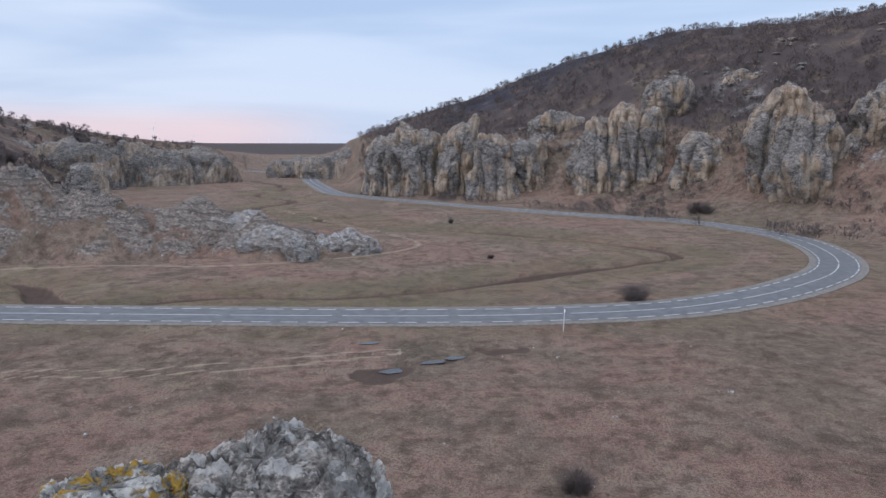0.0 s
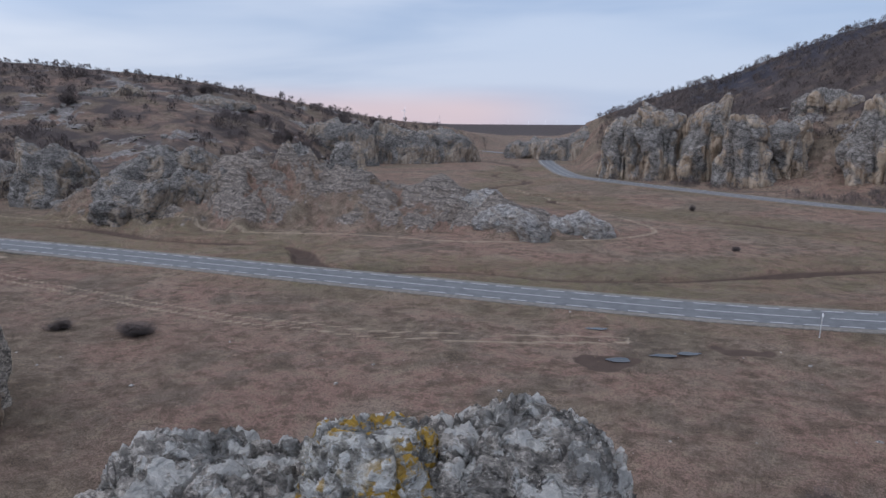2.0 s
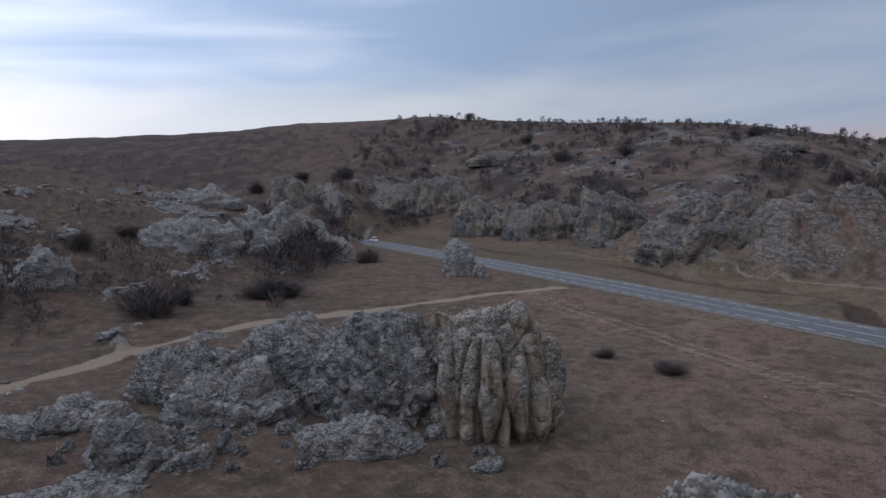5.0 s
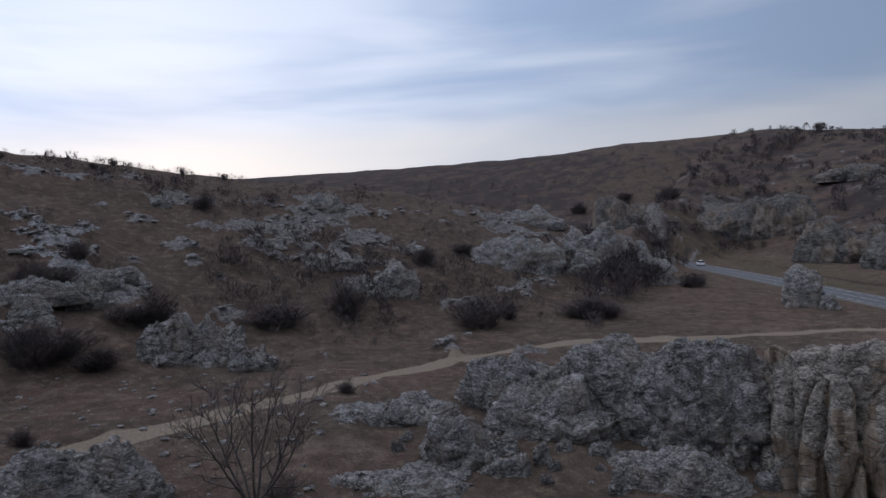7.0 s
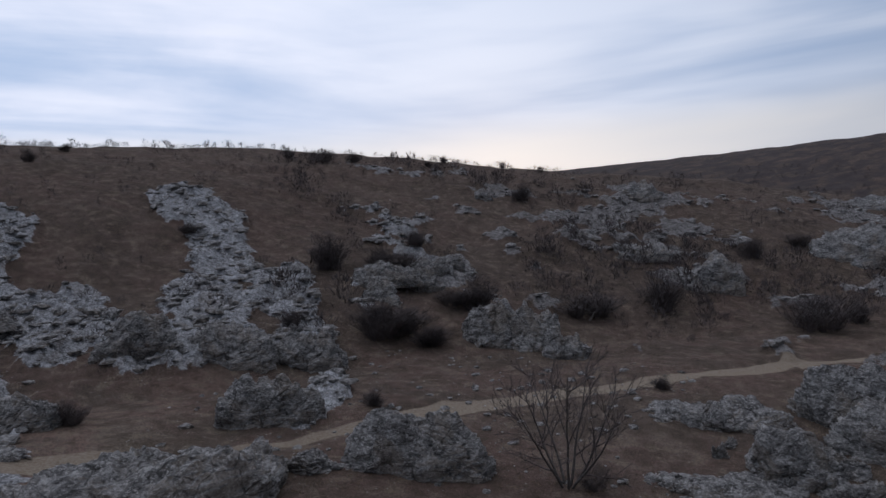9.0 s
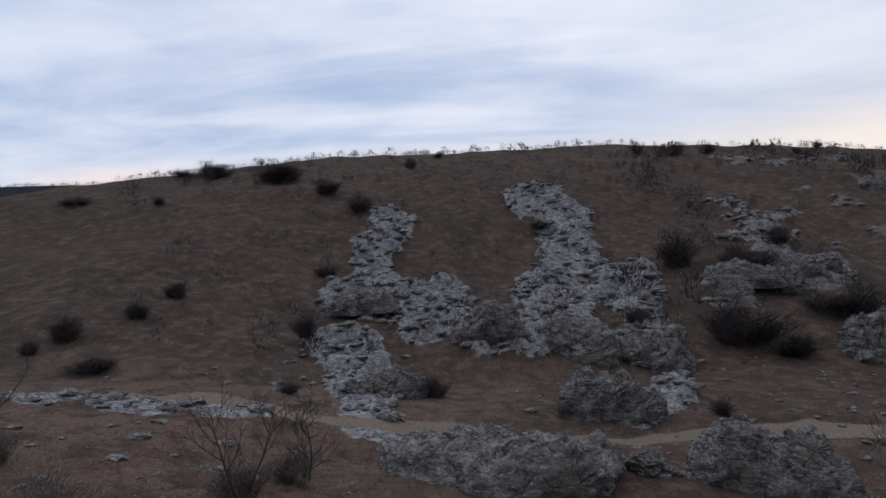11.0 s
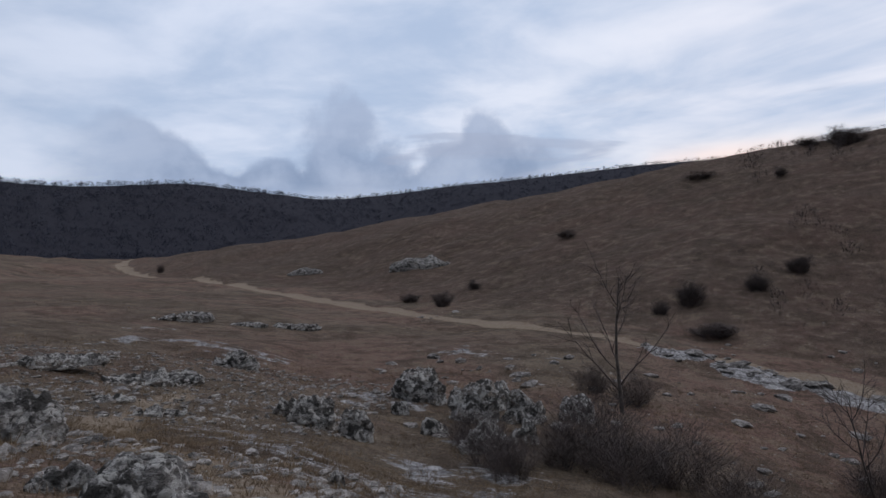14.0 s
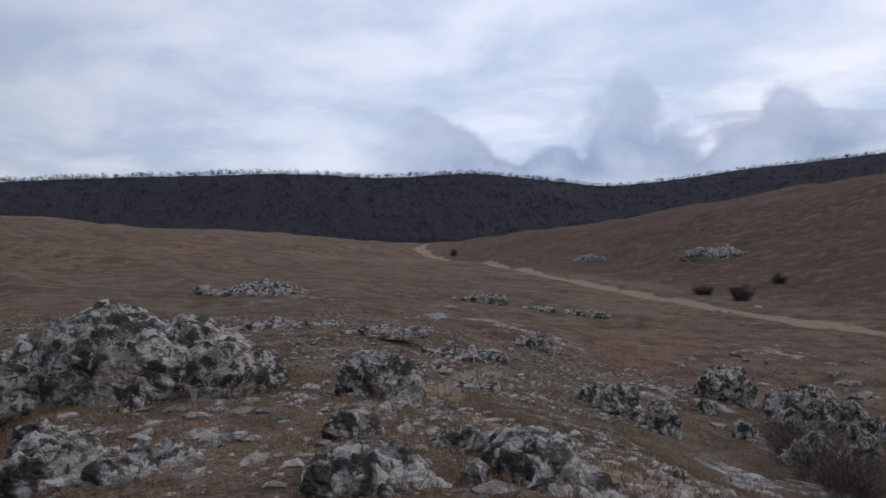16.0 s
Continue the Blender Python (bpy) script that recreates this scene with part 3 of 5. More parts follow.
def make_ground():
    m, nt, b, co = material("dry_grassland")
    huge = noisen(nt, co, 0.018, 4, 0.55)
    big = noisen(nt, scaled(nt, co, (1, 1, 0.3)), 0.09, 5, 0.6, 0.3)
    mid = noisen(nt, co, 0.7, 5, 0.65)
    fine = noisen(nt, co, 5.0, 5, 0.7)
    grass = ramp(nt, big, [(0.34, (0.095, 0.078, 0.064)), (0.43, (0.160, 0.122, 0.100)), (0.50, (0.240, 0.152, 0.124)), (0.57, (0.222, 0.162, 0.130)), (0.66, (0.285, 0.215, 0.174))])
    olive = noisen(nt, scaled(nt, co, (1, 1, 0.3)), 0.045, 5, 0.62, 0.5)
    grass = mixc(nt, mathn(nt, "MULTIPLY", sstep(nt, huge, 0.48, 0.58), 0.5), grass, (0.135, 0.108, 0.084))
    grass = mixc(nt, mathn(nt, "MULTIPLY", sstep(nt, olive, 0.51, 0.58), 0.65), grass, (0.128, 0.108, 0.080))
    grass = mixc(nt, mathn(nt, "MULTIPLY", sstep(nt, olive, 0.49, 0.41), 0.65), grass, (0.225, 0.132, 0.108))
    # denser brown turf; the backlit slopes' shade is partly in this colour too
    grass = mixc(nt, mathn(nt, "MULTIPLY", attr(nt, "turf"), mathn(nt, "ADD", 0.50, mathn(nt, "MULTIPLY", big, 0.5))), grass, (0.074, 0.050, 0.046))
    tuft = noisen(nt, co, 0.27, 7, 0.74, 0.2)
    grass = mixc(nt, mathn(nt, "MULTIPLY", sstep(nt, tuft, 0.50, 0.40), 0.68), grass, (0.058, 0.044, 0.034))
    grass = mixc(nt, mathn(nt, "MULTIPLY", sstep(nt, tuft, 0.54, 0.66), 0.35), grass, (0.27, 0.21, 0.155))
    grass = mixc(nt, mathn(nt, "MULTIPLY", sstep(nt, mid, 0.50, 0.64), 0.55), grass, (0.25, 0.195, 0.14))
    grass = mixc(nt, mathn(nt, "MULTIPLY", sstep(nt, mid, 0.48, 0.36), 0.68), grass, (0.060, 0.045, 0.034))
    grass = mixc(nt, mathn(nt, "MULTIPLY", sstep(nt, fine, 0.54, 0.40), 0.6), grass, (0.060, 0.044, 0.030))
    green = mathn(nt, "MULTIPLY", attr(nt, "damp"), sstep(nt, mid, 0.30, 0.65))
    grass = mixc(nt, mathn(nt, "MULTIPLY", green, 0.5), grass, (0.092, 0.088, 0.04))
    speck = noisen(nt, co, 17.0, 4, 0.7)
    grass = mixc(nt, mathn(nt, "MULTIPLY", sstep(nt, speck, 0.52, 0.64), 0.6), grass, (0.30, 0.225, 0.165))
    grass = mixc(nt, mathn(nt, "MULTIPLY", sstep(nt, speck, 0.49, 0.38), 0.75), grass, (0.05, 0.038, 0.028))
    # loose pale stones in the turf
    vor = nod(nt, "TexVoronoi", Scale=2.2)
    nt.links.new(co, vor.inputs["Vector"])
    stones = mathn(nt, "MULTIPLY", mathn(nt, "SUBTRACT", 1.0, sstep(nt, vor.outputs["Distance"], 0.10, 0.16)), sstep(nt, mid, 0.50, 0.58))
    grass = mixc(nt, mathn(nt, "MULTIPLY", stones, attr(nt, "stony")), grass, (0.32, 0.30, 0.27))
    vp = nod(nt, "TexVoronoi", Scale=9.0)
    nt.links.new(co, vp.inputs["Vector"])
    pebb = mathn(nt, "MULTIPLY", mathn(nt, "SUBTRACT", 1.0, sstep(nt, vp.outputs["Distance"], 0.16, 0.26)), sstep(nt, mid, 0.46, 0.56))
    grass = mixc(nt, mathn(nt, "MULTIPLY", mathn(nt, "MULTIPLY", pebb, 0.7), attr(nt, "stony")), grass, (0.30, 0.265, 0.23))
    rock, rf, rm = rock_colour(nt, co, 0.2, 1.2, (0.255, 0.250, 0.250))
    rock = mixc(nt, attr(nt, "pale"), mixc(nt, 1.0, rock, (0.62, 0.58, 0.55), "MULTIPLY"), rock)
    # bedding lines in the layered ridge
    sp = nt.nodes.new("ShaderNodeSeparateXYZ")
    nt.links.new(co, sp.inputs[0])
    beds = mathn(nt, "FRACT", mathn(nt, "ADD", mathn(nt, "ADD", mathn(nt, "MULTIPLY", sp.outputs[2], 0.8), mathn(nt, "MULTIPLY", sp.outputs[0], 0.13)), mathn(nt, "MULTIPLY", noisen(nt, co, 0.12, 5, 0.65), 4.5)))
    line = mathn(nt, "MULTIPLY", mathn(nt, "MULTIPLY", sstep(nt, beds, 0.62, 0.78), sstep(nt, mid, 0.36, 0.52)), attr(nt, "layer"))
    rock = mixc(nt, attr(nt, "layer"), rock, mixc(nt, 1.0, rock, (0.86, 0.80, 0.74), "MULTIPLY"))
    rock = mixc(nt, mathn(nt, "MULTIPLY", line, 0.55), rock, (0.04, 0.036, 0.032))
    edge = mathn(nt, "ADD", attr(nt, "rock"), mathn(nt, "MULTIPLY", mathn(nt, "SUBTRACT", mid, 0.5), 1.8))
    rk = sstep(nt, edge, 0.42, 0.58)
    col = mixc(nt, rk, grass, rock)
    dirt = ramp(nt, fine, [(0.35, (0.22, 0.165, 0.115)), (0.65, (0.33, 0.275, 0.215))])
    pth = sstep(nt, mathn(nt, "ADD", attr(nt, "path"), mathn(nt, "MULTIPLY", mathn(nt, "SUBTRACT", mid, 0.5), 0.5)), 0.3, 0.6)
    col = mixc(nt, pth, col, dirt)
    mud = sstep(nt, mathn(nt, "ADD", attr(nt, "dark"), mathn(nt, "MULTIPLY", mathn(nt, "SUBTRACT", mid, 0.5), 0.6)), 0.25, 0.6)
    col = mixc(nt, mud, col, mixc(nt, mid, (0.046, 0.034, 0.028), (0.115, 0.082, 0.066)))
    # bare winter wood on the far slopes, tinted blue for haze where far
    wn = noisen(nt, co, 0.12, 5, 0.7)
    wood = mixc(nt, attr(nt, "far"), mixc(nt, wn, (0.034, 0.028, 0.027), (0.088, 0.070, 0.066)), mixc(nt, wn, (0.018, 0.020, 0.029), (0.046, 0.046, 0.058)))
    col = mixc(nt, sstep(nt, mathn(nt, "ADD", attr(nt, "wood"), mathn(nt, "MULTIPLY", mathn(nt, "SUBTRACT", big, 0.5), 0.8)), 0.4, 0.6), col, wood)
    nt.links.new(col, b.inputs["Base Color"])
    b.inputs["Roughness"].default_value = 1.0
    b.inputs["Specular IOR Level"].default_value = 0.1
    tiny = noisen(nt, co, 24.0, 4, 0.7)
    bumped(nt, b, mathn(nt, "ADD", mathn(nt, "ADD", mathn(nt, "MULTIPLY", tiny, 0.3), fine), mathn(nt, "ADD", mathn(nt, "MULTIPLY", mid, 1.8), mathn(nt, "MULTIPLY", tuft, 0.9))), 0.85, 0.19)
    return m


def plain(name, c1, c2, scale=3.0, rough=0.8, metal=0.0, bump=0.2, spec=0.3):
    m, nt, b, co = material(name)
    n = noisen(nt, co, scale, 5, 0.65)
    nt.links.new(mixc(nt, sstep(nt, n, 0.3, 0.7), c1, c2), b.inputs["Base Color"])
    b.inputs["Roughness"].default_value, b.inputs["Metallic"].default_value = rough, metal
    b.inputs["Specular IOR Level"].default_value = spec
    bumped(nt, b, n, bump, 0.05)
    return m


GROUND = make_ground()
ASPHALT = plain("worn_asphalt", (0.085, 0.087, 0.092), (0.125, 0.127, 0.132), 0.8, 0.75, 0, 0.3)
# twigs of the far ridge: distance haze painted in as a dark blue
TWIG_HAZED = plain("hazed_bare_wood", (0.024, 0.028, 0.045), (0.052, 0.057, 0.080), 0.05, 0.95)
GRAVEL = plain("shoulder_gravel", (0.11, 0.10, 0.09), (0.20, 0.185, 0.165), 2.5, 0.95, 0, 0.6)
PAINT = plain("road_paint", (0.30, 0.30, 0.30), (0.50, 0.50, 0.49), 4.0, 0.7)
TWIG = plain("bare_twigs", (0.050, 0.041, 0.040), (0.115, 0.092, 0.086), 1.2, 0.9)
BARK = plain("grey_bark", (0.055, 0.047, 0.042), (0.12, 0.105, 0.095), 6.0, 0.9, 0, 0.5)
DRYGRASS = plain("dry_grass_blades", (0.13, 0.092, 0.06), (0.29, 0.215, 0.14), 0.6, 0.95)
WATER = plain("still_water", (0.03, 0.028, 0.025), (0.05, 0.045, 0.04), 0.5, 0.08, 0, 0.05, 0.5)
STEEL = plain("galvanised_steel", (0.42, 0.43, 0.44), (0.6, 0.6, 0.6), 5.0, 0.5, 0.5)
WHITE = plain("white_paint", (0.72, 0.72, 0.73), (0.8, 0.8, 0.8), 2.0, 0.35)
GLASS = plain("dark_glass", (0.01, 0.012, 0.014), (0.02, 0.022, 0.025), 2.0, 0.06, 0, 0.0, 0.5)
RUBBER = plain("black_rubber", (0.012, 0.012, 0.012), (0.03, 0.03, 0.03), 4.0, 0.85)
REDLAMP = plain("red_lamp", (0.35, 0.02, 0.015), (0.4, 0.03, 0.02), 4.0, 0.2)


# ---- mesh helpers ----
def mesh_from(name, verts, faces, mat, smooth=True):
    me = bpy.data.meshes.new(name)
    me.from_pydata([tuple(v) for v in verts], [], faces)
    me.materials.append(mat)
    if smooth:
        me.polygons.foreach_set("use_smooth", [True] * len(me.polygons))
    me.update()
    return me


def part(name, bm, mat, parent=None, label=""):
    me = bpy.data.meshes.new(name)
    bm.to_mesh(me)
    bm.free()
    me.materials.append(mat)
    ob = new(name, me)
    ob.parent = parent
    return tagged(ob, label)


def put_mesh(name, me, parent=None, label=""):
    ob = new(name, me)
    ob.parent = parent
    return tagged(ob, label)


# ---- the land: one sheet to the horizon ----
def build_land():
    az = np.concatenate([np.arange(-40, 92, 0.35), np.arange(92, 256, 0.46), np.arange(256, 320, 3.0)])
    r = np.concatenate([np.geomspace(0.3, 5, 14)[:-1], np.geomspace(5, 40, 90)[:-1], np.arange(40, 130, 0.75), np.arange(130, 215, 1.1), np.arange(215, 440, 4.0), np.geomspace(440, 1200, 26), np.geomspace(1320, 4800, 12)])
    A, Rr = np.meshgrid(np.radians(az), r, indexing="ij")
    px, py = (-np.sin(A) * Rr).ravel(), (np.cos(A) * Rr).ravel()
    z, rock, path, dark, damp, layer = land(px, py)
    na, nr = len(az), len(r)
    i = np.arange(na)[:, None] * nr + np.arange(nr - 1)[None, :]
    j = ((np.arange(na) + 1) % na)[:, None] * nr + np.arange(nr - 1)[None, :]
    quads = np.stack([i, i + 1, j + 1, j], -1).reshape(-1, 4)[:, ::-1]
    verts = np.stack([px, py, z], 1)
    centre = len(verts)
    verts = np.vstack([verts, [[0, 0, z[:nr * na:nr].mean()]]])
    me = bpy.data.meshes.new("ground")
    fan = [(centre, ((k + 1) % na) * nr, k * nr) for k in range(na)]
    loops = np.concatenate([quads.ravel(), np.array(fan)[:, ::-1].ravel()])
    starts = np.concatenate([np.arange(len(quads)) * 4, len(quads) * 4 + np.arange(len(fan)) * 3])
    me.vertices.add(len(verts))
    me.vertices.foreach_set("co", verts.ravel())
    me.loops.add(len(loops))
    me.loops.foreach_set("vertex_index", loops)
    me.polygons.add(len(starts))
    me.polygons.foreach_set("loop_start", starts)
    me.update(calc_edges=True)
    me.validate()
    me.polygons.foreach_set("use_smooth", [True] * len(me.polygons))
    d = np.hypot(px, py)
    az2 = np.degrees(np.arctan2(-px, py)) % 360
    wood = smooth01((d - knots(az2, AZ2, FOOT2) + 10) / 25) * smooth01((az2 - 150) / 10) * smooth01((300 - az2) / 10)
    ap = np.where(az2 > 180, az2 - 360, az2)
    wood = np.maximum(wood, smooth01((ap + 62) / 5) * smooth01((8 - ap) / 3) * smooth01((d - knots(az2, AZ, FOOT) - 25) / 40) * 0.58)
    # the hazy band of the far plain is painted with the wood colour
    wood = np.maximum(wood, smooth01((d - 1000) / 200) * 0.8)
    wood = np.maximum(wood, smooth01((ap - 22) / 6) * smooth01((104 - ap) / 40) * smooth01((d - knots(az2, AZ, FOOT)) / 30) * 0.50)
    wood = np.maximum(wood, smooth01((az2 - 45) / 40) * smooth01((125 - az2) / 15) * smooth01((d - 300) / 60) * 0.55)
    # western slopes: darker grass, and shade of their backlit side painted with it
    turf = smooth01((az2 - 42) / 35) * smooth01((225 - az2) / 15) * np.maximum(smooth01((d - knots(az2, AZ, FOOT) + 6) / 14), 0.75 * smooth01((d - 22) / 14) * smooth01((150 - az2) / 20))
    stony = smooth01((az2 - 85) / 20) * smooth01((265 - az2) / 10) * smooth01((120 - d) / 60)
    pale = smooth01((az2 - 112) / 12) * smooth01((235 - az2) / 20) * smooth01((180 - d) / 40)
    # where the wood colour takes its painted blue haze
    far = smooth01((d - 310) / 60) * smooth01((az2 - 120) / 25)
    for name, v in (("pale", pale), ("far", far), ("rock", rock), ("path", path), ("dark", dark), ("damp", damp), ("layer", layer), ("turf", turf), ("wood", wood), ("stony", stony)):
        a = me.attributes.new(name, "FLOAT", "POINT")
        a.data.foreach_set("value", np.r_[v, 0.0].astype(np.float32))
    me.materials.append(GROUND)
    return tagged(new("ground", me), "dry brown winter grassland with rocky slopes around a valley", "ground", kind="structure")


build_land()


# ---- the road ----
def ribbon(name, line, off0, off1, z0, mat, thick=0.05, keep=None):
    """A strip along a line between two sideways offsets."""
    pts = [Vector((x, y, 0)) for x, y in line]
    verts, faces = [], []
    for k, p in enumerate(pts):
        t = (pts[min(k + 1, len(pts) - 1)] - pts[max(k - 1, 0)]).normalized()
        n = Vector((-t.y, t.x, 0))
        for o, z in ((off0, z0 - thick), (off0, z0), (off1, z0), (off1, z0 - thick)):
            q = p + n * o
            verts.append((q.x, q.y, z))
    for k in range(len(pts) - 1):
        if keep and not keep(k):
            continue
        a, b = 4 * k, 4 * k + 4
        faces += [(a + 1, a, b, b + 1)[::-1], (a + 2, a + 1, b + 1, b + 2)[::-1], (a + 3, a + 2, b + 2, b + 3)[::-1]]
    return mesh_from(name, verts, faces, mat, False)


road = tagged(put_mesh("road", ribbon("road", ROAD, -3.2, 3.2, 0.26, ASPHALT, 0.2)), "grey two-lane asphalt road bending round the valley", "road", kind="structure")
FINE = spline(ROAD, 1.0)
put_mesh("shoulder", ribbon("shoulder", ROAD, -4.3, -3.2, 0.22, GRAVEL, 0.25), road, "grey gravel shoulder")
put_mesh("shoulder", ribbon("shoulder", ROAD, 3.2, 4.3, 0.22, GRAVEL, 0.25), road, "grey gravel shoulder")
put_mesh("edge_line", ribbon("edge_line", FINE, -2.95, -2.77, 0.268, PAINT, 0.006, lambda k: k % 3 < 2), road, "dashed white edge line")
put_mesh("edge_line", ribbon("edge_line", FINE, 2.77, 2.95, 0.268, PAINT, 0.006, lambda k: k % 3 < 2), road, "dashed white edge line")
put_mesh("centre_line", ribbon("centre_line", FINE, -0.08, 0.08, 0.268, PAINT, 0.006, lambda k: k % 12 < 11), road, "worn white centre line")


# ---- rock ----
def rock_mesh(name, w, dep, h, seed, mat, nu=72, nv=36, boxy=0.6, pillar=0.0, strata=0.12, block=0.30, fine=0.06, sink=0.35, unit=None, dip=0.0, ragged=0.15, wedge=0.0, big=0.35, soft=True):
    """A crag: a rounded block, broken into pillars, facets or layers; its base is sunk below z 0."""
    rng = np.random.RandomState(seed)
    a = np.linspace(0, 2 * math.pi, nu, endpoint=False)
    th = np.linspace(0, math.pi / 2, nv)
    A, T = np.meshgrid(a, th, indexing="ij")
    ca, sa = np.cos(A), np.sin(A)
    rad = (np.abs(ca) ** 2.6 + np.abs(sa) ** 2.6) ** (-1 / 2.6)
    prof, up = np.maximum(np.cos(T), 0) ** boxy, np.sin(T) ** 0.85
    X, Y = ca * rad * prof * w / 2, sa * rad * prof * dep / 2
    off = rng.rand(3) * 90
    Z = -sink * h + (1 + sink) * h * up
    P = np.stack([X.ravel(), Y.ravel(), Z.ravel()], 1)
    N = np.stack([(ca * np.cos(T) / w).ravel(), (sa * np.cos(T) / dep).ravel(), (np.sin(T) / (1.6 * h)).ravel()], 1)
    N /= np.linalg.norm(N, axis=1)[:, None]
    s = unit or max(0.2, min(w, dep, h) * 0.4)
    low = fbm(P / (s * 2.2) + off, 3, seed)
    v1, b1 = cells(P / (s * np.array([1.0, 1.0, 1.3])) + off + low[:, None] * 0.25, seed)
    v2, b2 = cells(P / (s * 0.33) + off, seed + 7)
    grit = fbm(P / (s * 0.14) + off, 3, seed + 3)
    disp = low * big + (v1 - 0.5) * block - np.exp(-b1 * 16) * block * 0.5 + (v2 - 0.5) * block * 0.28 - np.exp(-b2 * 12) * block * 0.10 + grit * fine
    if strata:
        zz = (P[:, 2] + dip * P[:, 0]) / (s * 0.22) + low * 1.6
        saw = zz % 1
        disp = disp + strata * (np.where(saw < 0.75, saw / 0.75, (1 - saw) / 0.25) - 0.5) * np.clip(0.2 + 1.6 * low + v2 * 0.6, 0.0, 1.3)
    if pillar:
        q = np.stack([P[:, 0] / (s * 1.1), P[:, 1] / (s * 1.1), P[:, 2] / (s * 9)], 1) + off + low[:, None] * 0.12
        fv, fb = cells(q, seed + 11)
        side = np.maximum(np.cos(T).ravel(), 0) ** 0.5
        disp = disp - pillar * np.exp(-fb * 7) * side + pillar * 0.9 * (fv - 0.5) * (0.35 + side)
    P = P + N * (disp * s)[:, None]
    crown = smooth01(P[:, 2] / h)
    P[:, 2] += crown * h * ragged * fbm(np.stack([P[:, 0] / (w * 0.33), P[:, 1] / (dep * 0.5), 0 * P[:, 0]], 1) + off, 3, seed + 5)
    P[:, 2] += crown * wedge * h * P[:, 0] / w
    P[:, 0] *= w / np.ptp(P[:, 0])
    P[:, 1] *= dep / np.ptp(P[:, 1])
    P[:, 2] = np.where(P[:, 2] > 0, P[:, 2] * h / P[:, 2].max(), P[:, 2])
    k, v = np.meshgrid(np.arange(nu), np.arange(nv - 1), indexing="ij")
    m = (k + 1) % nu
    faces = np.stack([k * nv + v, m * nv + v, m * nv + v + 1, k * nv + v + 1], -1).reshape(-1, 4).tolist()
    return mesh_from(name, P, faces, mat, soft)


def crag(name, row, seed, mat, label, category="rock", group="", turn=0.0, wide=1.06, **kw):
    """Stand a crag on the ground at a compass angle and distance, with a known top."""
    az, d, w, top, dep = row
    x, y = polar(az, d)
    front = 1 - dep * 0.35 / d
    g = min(ground(x, y), ground(x * front, y * front))
    h = max(top - g, 0.3 * min(w, dep))
    ob = new(name, rock_mesh(name, w * wide, dep, h, seed, mat, **kw))
    ob.matrix_world = pose(x, y, g, 0, 0, az + turn)
    return tagged(ob, label, category, group)


def outcrop(name, row, seed, mat, label, category="rock", group="", deep=0.7, turn=0.0, least=0.22, **kw):
    """Set a rock of known width and height on the ground."""
    x, y, w, h = row
    az = math.degrees(math.atan2(-x, y))
    dep = w * deep
    d = math.hypot(x, y)
    x, y = x * (1 + dep * 0.35 / d), y * (1 + dep * 0.35 / d)
    g = ground(x, y)
    h = max(min(h, 0.9 * w), least * w)
    ob = new(name, rock_mesh(name, w * 1.08, dep, h, seed, mat, **kw))
    ob.matrix_world = pose(x, y, g - 0.06 * h, 0, 0, az + turn)
    return tagged(ob, label, category, group)


# ---- rock by place: compass angle, distance, width, height of the top, depth ----
EAST_CLIFFS = [
    (4.9, 262, 19, 24.1, 24),
    (1.9, 262, 19.3, 28.4, 26),
    (-1.4, 258, 16.3, 30.8, 24),
    (-4.2, 238, 16.2, 23.3, 16),
    (-6.9, 250, 13.2, 22.9, 20),
    (-9.6, 275, 19.3, 32.6, 20),
    (-12.7, 236, 16.6, 29.2, 20),
    (-16.3, 234, 17.6, 33.6, 20),
    (-18.4, 262, 17.2, 43.5, 22),
    (-17.7, 232, 8.6, 9.3, 8),
    (-20.7, 224, 18.1, 23.6, 18),
    (-23.6, 275, 13.5, 40.5, 16),
    (-25.6, 206, 14, 35.4, 18),
    (-28, 198, 15.3, 35.9, 18),
    (-31.9, 206, 12.1, 36, 22),
    (-35, 210, 12.6, 34.4, 20),
]
FAR_CLIFFS = [
    (28.2, 320, 29.7, 22.3, 18),
    (23.4, 340, 33.1, 20.6, 20),
    (19.5, 355, 29.2, 18, 20),
    (12.4, 400, 25.9, 12.4, 24),
    (9, 380, 29.1, 18.6, 26),
]
STRATA = [
    (34.9, 128, 15.8, 11.7, 22),
    (29.9, 132, 12.4, 11, 22),
    (24.6, 134, 18.1, 9.2, 20),
    (20.5, 136, 13.5, 8.3, 18),
    (17.1, 138, 11.3, 6.1, 14),
    (14.1, 124, 10.8, 5.3, 10),
    (8.3, 124, 11.2, 4.6, 8),
    (12, 117, 5.2, 4.4, 6),
    (27.7, 205, 12, 14.4, 10),
]
NORTH_CRAGS = [
    (44.1, 150, 14, 9.2, 14),
    (39.1, 152, 11.1, 10.9, 14),
    (40.9, 174, 23.4, 14.7, 18),
    (49.2, 190, 18.1, 16.2, 20),
    (54.5, 208, 22.8, 12, 20),
    (59, 228, 23.1, 13.7, 22),
    (65.3, 285, 40.5, 21.4, 26),
    (74.6, 295, 28, 23.9, 24),
    (57, 335, 38.9, 31.2, 20),
    (31.1, 205, 15.6, 14.8, 12),
    (45.2, 330, 21.5, 32.2, 18),
    (38.6, 330, 33.5, 29.5, 18),
]
TOWER = [
    (59.8, 53, 11.0, 10.5, 11),
    (69, 56, 8.2, 9.7, 12),
    (75.8, 59, 7.1, 8.9, 11),
    (82.9, 62, 8.9, 7.3, 11),
]
LONE = [
    (62.1, 133, 7, 8.1, 5),
    (60.5, 131, 3.7, 3.4, 3.5),
]
